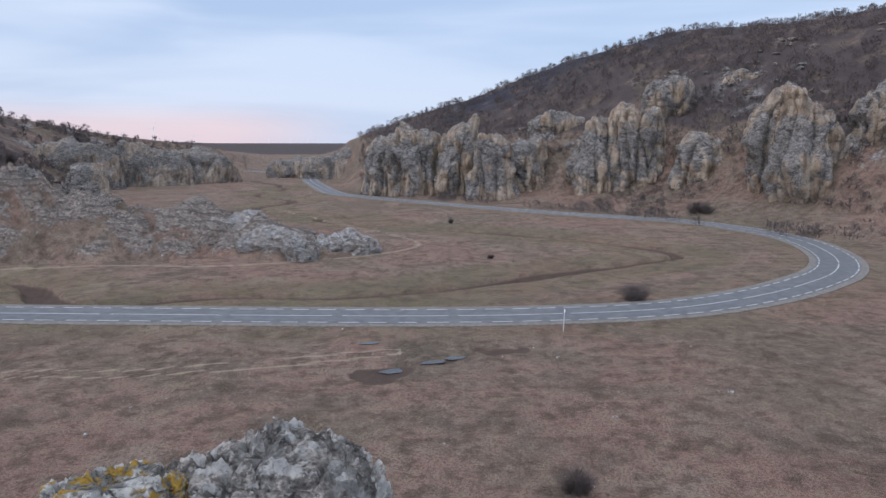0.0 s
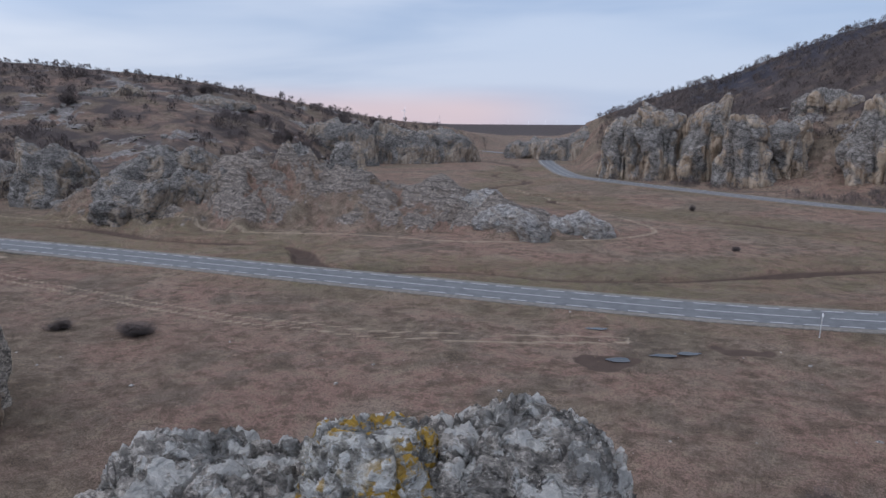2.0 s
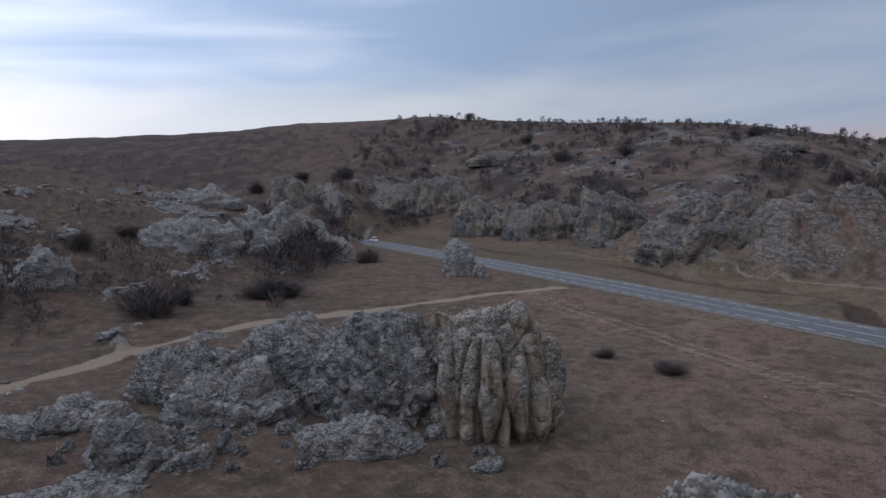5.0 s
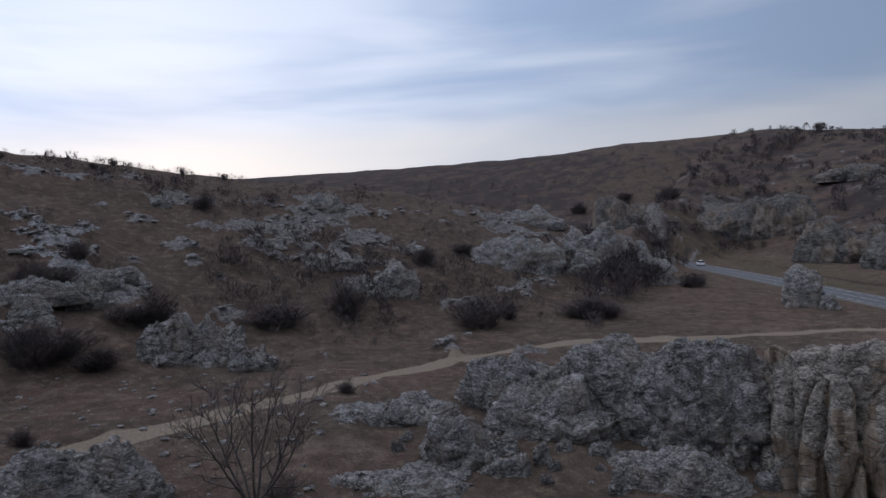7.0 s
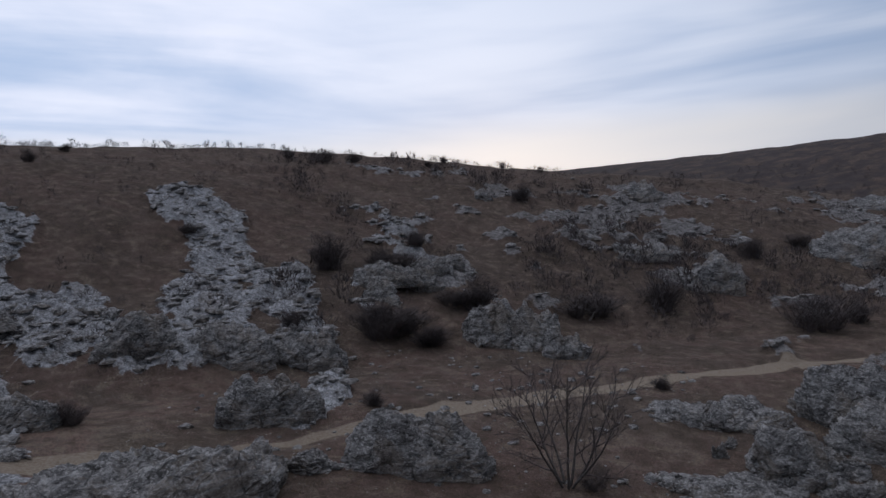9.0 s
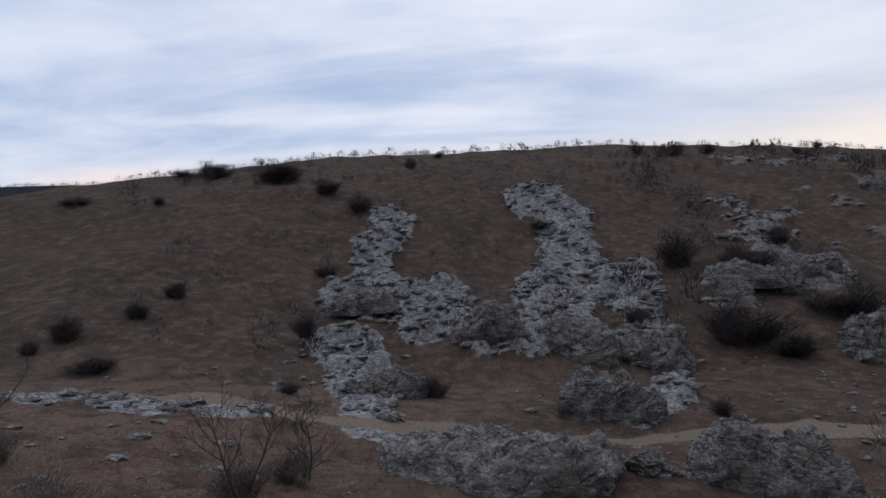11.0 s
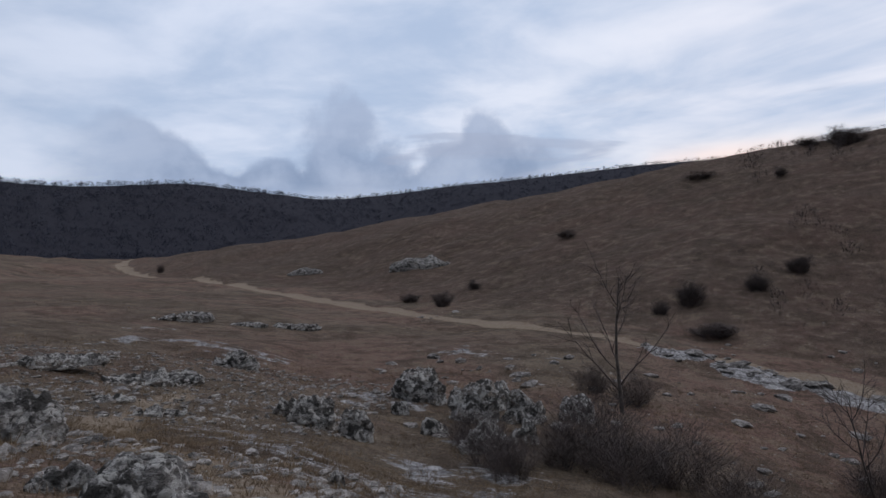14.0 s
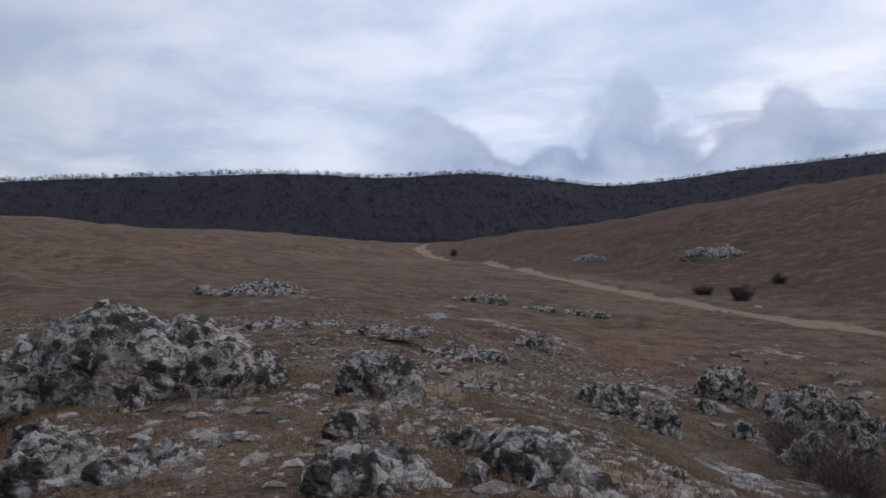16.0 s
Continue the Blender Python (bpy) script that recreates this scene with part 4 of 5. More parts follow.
# rock by place: x, y, width, height
WEST_ROCKS = [
   (-154.8, 46.5, 14.3, 9.7),
   (-150.2, 33.7, 15.9, 8.5),
   (-138.8, 14.9, 19.6, 7.2),
   (-122.5, -32.3, 8.4, 2.5),
   (-120.5, -20.5, 11.4, 2.8),
   (-111.5, -9.5, 10.7, 6.3),
   (-72.3, -30.5, 5.9, 5.0),
   (-73.6, -26.4, 6.7, 7.1),
   (-71.8, -21.0, 5.5, 4.2),
   (-36.7, -20.6, 8.6, 2.9),
   (-53.0, -4.5, 5.3, 2.2),
   (-45.4, 0.7, 6.3, 3.7),
   (-48.5, 11.3, 1.6, 1.0),
   (-81.9, -43.8, 6.0, 3.1),
   (-73.1, -45.6, 6.7, 3.2),
   (-91.2, -43.4, 4.5, 1.7),
   (-134.9, -55.6, 4.1, 2.8),
   (-141.0, 29.2, 10.4, 5.3),
   (-189.7, 24.8, 18.8, 5.5),
   (-156.4, -27.5, 10.2, 4.5),
]
SOUTHWEST_ROCKS = [
   (-21.5, -26.5, 14.0, 2.5),
   (-33.6, -18.6, 9.0, 3.9),
   (-31.0, -23.9, 3.6, 1.4),
   (-37.6, -33.1, 7.0, 3.2),
   (-39.5, -31.0, 4.0, 2.4),
   (-77.9, -27.3, 9.0, 5.0),
   (-74.0, -30.5, 7.0, 4.6),
   (-77.9, -46.8, 11.0, 2.8),
   (-86.0, -44.5, 7.0, 2.4),
   (-47.9, -46.0, 9.0, 3.8),
   (-42.0, -51.5, 8.0, 3.8),
   (-53.0, -41.0, 7.0, 3.4),
   (-36.3, -66.3, 9.3, 2.2),
   (-26.3, -45.6, 7.1, 2.2),
]
NEAR_ROCKS = [
   (11.9, -6.6, 4.7, 2.15),
   (13.6, -4.4, 3.2, 1.7),
   (7.9, -7.7, 1.5, 0.85),
   (5.2, -4.5, 0.6, 0.3),
   (3.5, -3.0, 1.0, 0.3),
   (4.3, -5.0, 0.6, 0.3),
   (3.6, -5.0, 0.8, 0.4),
   (6.5, -2.2, 0.6, 0.4),
   (5.7, -2.5, 0.6, 0.2),
   (9.4, -20.9, 1.7, 1.2),
   (7.9, -20.7, 1.2, 1.1),
   (10.6, -21.6, 1.3, 0.8),
   (8.3, -29.8, 2.5, 1.6),
   (5.4, -30.0, 2.6, 1.2),
   (5.3, -27.2, 2.2, 1.8),
   (3.4, -27.6, 1.9, 1.5),
   (4.0, -22.3, 1.7, 1.2),
   (2.9, -24.0, 1.2, 0.9),
   (8.5, -27.1, 0.8, 0.6),
   (1.3, -29.0, 1.5, 1.2),
   (6.3, -24.4, 1.1, 0.7),
   (6.6, -2.4, 0.8, 0.42),
   (5.9, -2.9, 0.7, 0.22),
   (3.1, -4.3, 0.75, 0.42),
   (2.6, -4.1, 0.8, 0.18),
   (3.2, -3.7, 0.2, 0.2),
   (3.2, -4.2, 0.3, 0.2),
   (3.3, -3.0, 0.3, 0.1),
   (2.6, -4.5, 0.3, 0.1),
   (3.8, -9.5, 0.4, 0.2),
   (9.6, -3.4, 0.5, 0.3),
   (10.7, -5.2, 0.5, 0.3),
]
LOW_LEDGES = [
   (43.1, -31.5, 8.6, 1.2),
   (23.5, -18.2, 5.2, 0.5),
   (20.2, -20.4, 5.0, 0.45),
   (17.0, -22.2, 4.2, 0.6),
   (32.6, -46.4, 5.4, 0.7),
   (28.5, -49.5, 3.5, 0.4),
   (25.8, -52.1, 4.6, 0.6),
   (57.2, -121.1, 6.9, 1.4),
   (30.8, -111.0, 10.5, 2.0),
   (17.8, -29.8, 2.3, 0.9),
   (12.5, -16.5, 2.2, 0.3),
   (14.5, -17.5, 1.8, 0.25),
]
for k, row in enumerate(EAST_CLIFFS):
    crag("cliff", row, 100 + k, ROCK_OCHRE, "tall ochre and grey limestone cliff above the road", "cliff", "cliffs above the road", wide=1.25, nu=150, nv=76, boxy=0.34, pillar=0.46, strata=0.02, block=0.20, fine=0.035, unit=min(row[2], row[4]) * 0.38, ragged=0.12, big=0.6, wedge=0.2 * (-1) ** k)
for k, row in enumerate(FAR_CLIFFS):
    crag("cliff", row, 140 + k, ROCK_FAR, "long grey limestone cliff at the valley's end", "cliff", "cliffs at the valley's end", wide=1.3, nu=100, nv=36, boxy=0.40, pillar=0.45, strata=0.05, block=0.28, fine=0.04, unit=5.0, ragged=0.2, wedge=0.3 if k > 2 else -0.3)
crag("rock_block", STRATA[-1], 168, ROCK_OCHRE, "square ochre rock block on the ridge", "rock", "layered ridge", nu=90, nv=48, boxy=0.3, pillar=0.3, strata=0.1, block=0.2, unit=3.0, ragged=0.05)
for k, row in enumerate(STRATA[4:8]):
    crag("rock_ridge", row, 160 + k, ROCK, "grey layered limestone ridge end beside the meadow", "rock", "layered ridge", wide=1.25, nu=100, nv=52, boxy=0.8, strata=0.16, block=0.34, fine=0.08, unit=1.7, dip=-0.22, ragged=0.3, big=0.5)
for k, row in enumerate(NORTH_CRAGS):
    crag("rock_crag", row, 180 + k, ROCK_FAR, "rounded grey limestone crag on the hillside", "rock", "crags across the road", wide=1.3, nu=130, nv=60, boxy=0.55, pillar=0.38, strata=0.05, block=0.26, fine=0.04, unit=3.6, ragged=0.28, big=0.65, wedge=0.4 * (-1) ** k)
for k, row in enumerate(TOWER):
    crag("rock_tower" if k == 0 else "rock_outcrop", row, 204 + k, ROCK_TOWER if k == 0 else ROCK, "fluted grey limestone tower with ochre hollows" if k == 0 else "grey cracked limestone outcrop joined to a tower", "rock", "outcrop below the ledge", wide=1.1 if k == 0 else 1.7, nu=240, nv=120, boxy=0.34 if k == 0 else 0.62, pillar=1.0 if k == 0 else 0.30, strata=0.0 if k == 0 else 0.08, block=0.16 if k == 0 else 0.40, fine=0.035 if k == 0 else 0.08, unit=1.9 if k == 0 else 2.0, ragged=0.10 if k == 0 else 0.2, wedge=0.0 if k == 0 else -0.3, big=0.3 if k == 0 else 0.7)
for k, row in enumerate(LONE):
    crag("boulder", row, 220 + k, ROCK_PALE, "pale upright boulder standing beside the road", "boulder", "roadside boulders", nu=70, nv=44, boxy=0.4, pillar=0.2, strata=0.08, block=0.22, unit=1.7)
for k, row in enumerate(WEST_ROCKS):
    outcrop("rock_outcrop", row, 240 + k, ROCK, "low grey limestone outcrop on the grassy slope", "rock", "outcrops on the western slope", nu=72, nv=34, boxy=0.95, strata=0.16, block=0.42, fine=0.08, unit=1.6, ragged=0.5, big=0.8, least=0.16)
for k, row in enumerate(SOUTHWEST_ROCKS):
    outcrop("rock_slab", row, 270 + k, ROCK, "weathered pale limestone slab beside the lane", "rock", "slabs beside the lane", nu=120, nv=50, boxy=1.0, strata=0.20, block=0.42, fine=0.08, unit=1.2, ragged=0.5, big=0.8, least=0.12)
# broken slabs lying below the tower
rng = np.random.RandomState(11)
for k in range(30):
    az, d = 58 + 38 * rng.rand(), 43.5 + 7 * rng.rand()
    x, y = polar(az, d)
    outcrop("fallen_slab", (x, y, 1.0 + 3.2 * rng.rand() ** 2, 0.4 + 1.2 * rng.rand()), 400 + k, ROCK, "grey broken slab lying below the rock tower", "rock", "slabs below the tower", nu=70, nv=34, boxy=0.85, strata=0.22, block=0.45, fine=0.08, unit=0.9, ragged=0.4, big=0.7, turn=60 * rng.rand())
# low ribs of rock running down from the outcrop to the lane
for k, row in enumerate([(-43.3, 13.7, 9.5, 2.4), (-47.5, 1.5, 6.5, 2.2), (-54.4, -4.6, 11.5, 1.9), (-52.0, 7.5, 11.0, 4.6), (-40.5, -2.8, 8.5, 0.8), (-41.5, -5.5, 5.0, 0.6)]):
    outcrop("rock_rib", row, 440 + k, ROCK, "low rib of cracked grey limestone in dry grass", "rock", "ribs beside the outcrop", nu=150, nv=60, boxy=0.95, strata=0.18, block=0.45, fine=0.08, unit=1.3, ragged=0.5, big=0.8, least=0.1)
for k, row in enumerate(NEAR_ROCKS):
    outcrop("boulder", row, 300 + k, ROCK_NEAR, "long white and black lichened boulder sloping into dry grass" if k == 0 else "white and black lichened limestone boulder in dry grass", "boulder", "boulders on the plateau", nu=130 if k < 5 else 60, nv=64 if k < 5 else 30, boxy=0.42 if k < 2 else 0.6, strata=0.06, block=0.48, fine=0.08, big=0.5, wedge=-0.6 if k == 0 else 0.0, ragged=0.14 if k < 2 else 0.25, unit=None if k else 0.85, deep=0.75)
for k, row in enumerate(LOW_LEDGES):
    outcrop("rock_ledge", row, 330 + k, ROCK_NEAR, "low ledge of grey limestone in the turf", "rock", "ledges on the plateau", nu=130, nv=40, boxy=1.0, strata=0.2, block=0.42, fine=0.08, unit=0.8, ragged=0.6, deep=0.4, least=0.06)
# the ledge in front of the walker's feet, and the lichened block on it
def ledge_piece(az, d, w, top, dep, h, seed, mat, label, **kw):
    x, y = polar(az, d)
    ob = tagged(new("ledge_rock", rock_mesh("ledge_rock", w, dep, h, seed, mat, sink=1.0, strata=0.03, **kw)), label, "rock", "rocks of the ledge")
    ob.matrix_world = pose(x, y, top - h, 0, 0, az)


ledge_piece(31, 3.30, 3.85, 18.26, 2.0, 1.3, 351, ROCK_LEDGE, "rough grey lichened rock forming the edge of the ledge", nu=340, nv=130, boxy=0.22, block=0.40, fine=0.11, unit=0.34, ragged=0.03, big=0.2)
ledge_piece(15.5, 3.62, 1.85, 18.40, 1.5, 0.7, 356, ROCK_LEDGE, "rough grey lichened rock on the edge of the ledge", nu=280, nv=120, boxy=0.42, block=0.40, fine=0.11, unit=0.34, ragged=0.08)
ledge_piece(41, 3.6, 1.6, 18.34, 1.4, 0.7, 352, ROCK_LEDGE, "rough grey lichened rock on the edge of the ledge", nu=280, nv=120, boxy=0.40, block=0.40, fine=0.11, unit=0.34, ragged=0.08)
ledge_piece(28.3, 3.5, 0.98, 18.43, 1.35, 0.7, 353, ROCK_YELLOW, "block with yellow and white lichen on the ledge", nu=240, nv=120, boxy=0.25, block=0.40, fine=0.11, unit=0.34, ragged=0.05)
ledge_piece(55, 3.75, 0.9, 17.95, 1.3, 0.9, 354, ROCK_LEDGE, "rough grey lichened rock on the edge of the ledge", nu=120, nv=60, boxy=0.5, block=0.40, fine=0.11, unit=0.34, ragged=0.1)
ledge_piece(93, 4.6, 1.05, 18.02, 1.1, 1.0, 355, ROCK_NEAR, "low grey rock at the rim of the ledge", nu=100, nv=50, boxy=0.6, block=0.40, fine=0.11, unit=0.34, ragged=0.2)

# ---- plants by place: x, y, width, height ----
NORTH_SHRUBS = [
   (24.5, 84.7, 3.8, 2.6),
   (7.7, 36.3, 1.9, 2.1),
   (1.8, 168.6, 1.8, 1.6),
   (8.3, 115.8, 1.4, 1.1),
   (68.4, 182.9, 4.3, 4.3),
   (70.4, 180.2, 3.4, 3.8),
   (-56.5, 47.2, 2.5, 1.2),
   (-48.5, 48.1, 3.5, 1.7),
   (-395.9, 107.5, 17.3, 15.4),
   (-296.7, 99.2, 11.5, 9.6),
   (-389.5, 80.0, 15.8, 16.1),
   (-149.3, 120.7, 10.5, 9.2),
   (-154.4, 242.4, 6.4, 6.0),
   (-111.4, 23.3, 10.0, 4.5),
   (-108.4, 10.1, 3.9, 3.9),
   (-148.9, 54.8, 5.4, 2.8),
   (-249.3, 186.6, 19.3, 15.2),
   (-301.9, 203.0, 11.9, 10.3),
   (-227.7, 204.3, 15.1, 5.5),
   (-220.0, 277.5, 16.6, 8.4),
]
WEST_SHRUBS = [
   (-102.8, 4.8, 12.5, 8.2),
   (-111.2, 24.8, 8.6, 3.5),
   (-99.9, -15.1, 7.4, 5.9),
   (-91.3, -23.1, 9.6, 4.2),
   (-133.5, -4.0, 4.5, 4.5),
   (-51.1, 0.7, 2.4, 2.4),
   (-82.6, -35.8, 6.0, 4.5),
   (-67.3, -40.3, 7.7, 4.5),
   (-68.3, -35.7, 3.3, 2.6),
   (-95.5, -51.3, 3.5, 3.2),
   (-139.7, -48.6, 4.9, 4.0),
   (-142.0, 14.7, 4.1, 3.0),
   (-144.6, 4.2, 4.8, 3.0),
   (-151.6, 56.0, 5.9, 3.8),
   (-64.2, -9.8, 2.1, 1.4),
   (-384.4, 102.0, 30.9, 20.7),
   (-302.9, 103.3, 14.3, 10.8),
   (-386.4, 78.3, 22.1, 16.0),
   (-163.7, -78.0, 2.7, 2.0),
   (-179.0, -67.4, 1.4, 2.1),
   (-187.3, -59.1, 1.8, 2.3),
]
SOUTHWEST_SHRUBS = [
   (-52.8, -96.6, 4.5, 3.6),
   (-43.2, -143.5, 6.7, 3.3),
   (-38.6, -144.8, 4.9, 1.9),
   (-19.5, -78.6, 2.1, 1.9),
   (-14.6, -74.6, 2.1, 1.7),
   (-7.6, -71.0, 3.1, 2.4),
   (-4.7, -67.2, 1.6, 1.7),
   (-8.4, -60.6, 3.6, 1.4),
   (-30.3, -44.4, 2.4, 2.1),
   (-79.7, -57.9, 8.0, 5.4),
   (-85.5, -52.3, 4.2, 3.8),
   (-83.0, -48.1, 5.9, 3.3),
   (-65.3, -40.8, 6.2, 5.0),
   (-68.4, -35.5, 4.8, 2.3),
   (-80.3, -38.6, 5.1, 2.6),
   (-58.5, -47.3, 2.6, 2.4),
   (-38.9, -80.5, 2.9, 1.8),
   (-27.3, -61.2, 3.2, 2.8),
   (-20.2, -48.8, 1.7, 1.2),
   (-100.3, -54.0, 3.0, 3.4),
   (-73.1, -76.8, 2.6, 2.0),
   (-45.5, -29.0, 2.3, 1.5),
]
SOUTH_SHRUBS = [
   (6.2, -110.6, 2.8, 1.6),
   (19.6, -79.5, 2.7, 2.3),
   (25.7, -86.0, 2.9, 1.5),
   (18.1, -91.3, 1.9, 1.5),
   (-19.7, -78.2, 2.3, 2.1),
   (-7.7, -70.2, 3.1, 2.5),
   (-14.5, -73.7, 2.3, 1.8),
   (-8.8, -60.7, 2.8, 1.2),
   (122.3, -165.5, 2.1, 3.1),
   (-42.8, -137.0, 6.4, 3.8),
   (-49.6, -121.6, 7.5, 4.1),
   (-26.9, -117.7, 2.7, 1.5),
   (-16.3, -129.1, 5.1, 1.7),
   (-137.9, -98.5, 4.4, 4.1),
   (-141.4, -92.1, 4.0, 2.8),
   (-133.9, -106.2, 3.9, 3.0),
   (-74.6, -114.7, 2.3, 2.8),
   (-88.2, -124.0, 2.5, 1.5),
   (-156.0, -79.1, 2.3, 1.8),
   (-50.7, -122.4, 8.4, 2.4),
   (-51.8, -106.7, 4.8, 3.4),
]
TREES = [
   (-0.6, -32.3, 3.2, 6.9),
   (-9.6, -27.9, 2.2, 4.9),
   (-13.5, -30.2, 2.1, 4.5),
   (-37.6, -11.4, 9.2, 8.0),
   (-137.0, 474.7, 6.8, 10.5),
   (-137.0, 443.6, 5.3, 9.1),
]


def twigs(name, n, seed, mat, w=1.0, h=1.0, thick=0.005, length=0.26):
    """The fine bare shoots of a bush: sprays rising from several clumps, an uneven crown w wide and h high."""
    r = np.random.RandomState(seed)
    m = 11
    ca, cq = r.rand(m) * 2 * math.pi, np.sqrt(r.rand(m)) * 0.36
    tall = (0.45 + 0.5 * r.rand(m)) * (1 - 0.9 * cq)
    k = r.randint(0, m, n)
    up = r.rand(n) ** 0.75
    lean, turn = (0.05 + 0.20 * up) * np.sqrt(r.rand(n)), r.rand(n) * 2 * math.pi
    c = np.stack([(np.cos(ca[k]) * cq[k] * (0.7 + 0.4 * up) + np.cos(turn) * lean) * w, (np.sin(ca[k]) * cq[k] * (0.7 + 0.4 * up) + np.sin(turn) * lean) * w, h * up * tall[k]], 1)
    way = np.stack([np.cos(turn) * 0.7 + np.cos(ca[k]) * 0.3, np.sin(turn) * 0.7 + np.sin(ca[k]) * 0.3, 0.5 + 0.9 * r.rand(n)], 1) + (r.rand(n, 3) - 0.5) * 0.9
    way /= np.linalg.norm(way, axis=1)[:, None]
    ln = (length * (0.4 + r.rand(n)))[:, None] * np.array([w, w, h])
    a2 = r.rand(n) * 6.28
    side = np.stack([np.cos(a2), np.sin(a2), 0.4 * (r.rand(n) - 0.5)], 1) * thick
    V = np.stack([c - way * ln * 0.5 - side, c - way * ln * 0.5 + side, c + way * ln * 0.5], 1).reshape(-1, 3)
    V[:, 2] = np.maximum(V[:, 2], -0.02)
    return mesh_from(name, V, np.arange(len(V)).reshape(-1, 3).tolist(), mat, False)


def tube(P, R, sides=5):
    """Vertices and faces of a tapering tube along points."""
    V, F = [], []
    for k, (p, r) in enumerate(zip(P, R)):
        t = (P[min(k + 1, len(P) - 1)] - P[max(k - 1, 0)]).normalized()
        u = t.orthogonal().normalized()
        v = t.cross(u)
        for s in range(sides):
            a = 2 * math.pi * s / sides
            V.append(p + (u * math.cos(a) + v * math.sin(a)) * r)
    for k in range(len(P) - 1):
        for s in range(sides):
            a, b = k * sides + s, k * sides + (s + 1) % sides
            F.append((a, b, b + sides, a + sides))
    return V, F


def bare_tree(seed, h, spread, stems=1, limbs=8, forks=6, ends=6, low=0.2):
    """A leafless tree: one or more stems, limbs, branches and fine twigs, rooted at the ground."""
    r = random.Random(seed)
    root = new("tree")
    acc = {"trunk": ([], []), "branchwork": ([], []), "crown": ([], [])}

    def grow(kind, start, way, length, radius, steps, wander, lift, sides):
        P, R, p, d = [], [], start.copy(), way.normalized()
        for k in range(steps + 1):
            P.append(p.copy())
            R.append(radius * (1 - 0.8 * k / steps))
            d = (d + Vector((r.uniform(-1, 1), r.uniform(-1, 1), r.uniform(-1, 1) + lift)) * wander).normalized()
            p = p + d * (length / steps)
        V, F = tube(P, R, sides)
        vv, ff = acc[kind]
        base = len(vv)
        vv += V
        ff += [tuple(i + base for i in f) for f in F]
        return P

    def fork(P, f, angle):
        k = min(int(f * (len(P) - 1)), len(P) - 2)
        t = (P[k + 1] - P[k]).normalized()
        u = t.orthogonal().normalized()
        u.rotate(Matrix.Rotation(r.uniform(0, 6.283), 3, t))
        return P[k].lerp(P[k + 1], f * (len(P) - 1) - k), t * math.cos(angle) + u * math.sin(angle)

    for s in range(stems):
        a = 6.283 * s / stems + r.uniform(-0.4, 0.4)
        out = 0.0 if stems == 1 else r.uniform(0.3, 1.0) * spread
        size = h * (1.0 if stems == 1 else r.uniform(0.75, 1.05))
        stem = grow("trunk", Vector((0.02 * h * math.cos(a) * (stems > 1), 0.02 * h * math.sin(a) * (stems > 1), -0.3)), Vector((math.cos(a) * out + r.uniform(-0.08, 0.08), math.sin(a) * out + r.uniform(-0.08, 0.08), 1)), size * 0.95, h * (0.016 if stems == 1 else 0.011), 9, 0.10, 0.3, 7)
        for i in range(limbs):
            f = low + (0.96 - low) * (i + r.random()) / limbs
            q, w = fork(stem, f, r.uniform(0.6, 1.0))
            P = grow("branchwork", q, w, size * (0.58 - 0.36 * f) * r.uniform(0.7, 1.3) * spread, h * 0.0062 * (1.15 - 0.6 * f), 6, 0.16, 0.5, 4)
            for j in range(forks):
                q, w = fork(P, 0.15 + 0.83 * (j + r.random()) / forks, r.uniform(0.5, 0.9))
                Q = grow("branchwork", q, w, size * 0.17 * r.uniform(0.5, 1.2), h * 0.0030, 4, 0.2, 0.4, 3)
                for m in range(ends):
                    q, w = fork(Q, 0.1 + 0.88 * (m + r.random()) / ends, r.uniform(0.4, 0.9))
                    grow("crown", q, w, size * 0.085 * r.uniform(0.5, 1.3), h * 0.0015, 2, 0.2, 0.3, 3)
    for kind, (V, F) in acc.items():
        put_mesh(kind, mesh_from(kind, V, F, BARK if kind == "trunk" else TWIG), root)
    return tagged(root, "leafless grey tree with thin forked branches", "tree", "bare trees")


# bushes: four kinds, then copies of each
def bush(seed):
    b = tagged(new("bush"), "dark leafless thorn bush on dry grass", "bush", "bushes on the slopes")
    put_mesh("stem", twigs("stems", 40, seed, BARK, 0.7, 0.7, 0.012, 0.6), b)
    put_mesh("crown", twigs("crown", 3200, seed + 1, TWIG, 1.0, 1.0, 0.0042, 0.17), b)
    return b


kinds = [bush(500 + 10 * k) for k in range(4)]
first = {}
count = 0
for rows, label in ((NORTH_SHRUBS, "dark leafless thorn bush in the valley grass"), (WEST_SHRUBS, "dense dark thorn bush on the western slope"), (SOUTHWEST_SHRUBS, "dark leafless bush among rocks and dry grass"), (SOUTH_SHRUBS, "low dark thorn bush on the brown hillside")):
    for x, y, w, h in rows:
        k = count % 4
        w, h = min(w, 9.0), min(max(h, 0.35 * w), 6.0)
        m = pose(x, y, ground(x, y) - 0.03, 0, 0, 77 * count) @ Matrix.Diagonal((w * 1.25, w * 1.25, h * 1.15, 1))
        if k not in first:
            first[k] = kinds[k]
            kinds[k].matrix_basis = m
            kinds[k]["label"] = label
        else:
            ob = kinds[k].copy()
            scene.collection.objects.link(ob)
            ob.matrix_basis = m
            for c in kinds[k].children:
                cc = c.copy()
                scene.collection.objects.link(cc)
                cc.parent = ob
            ob["label"] = label
        count += 1

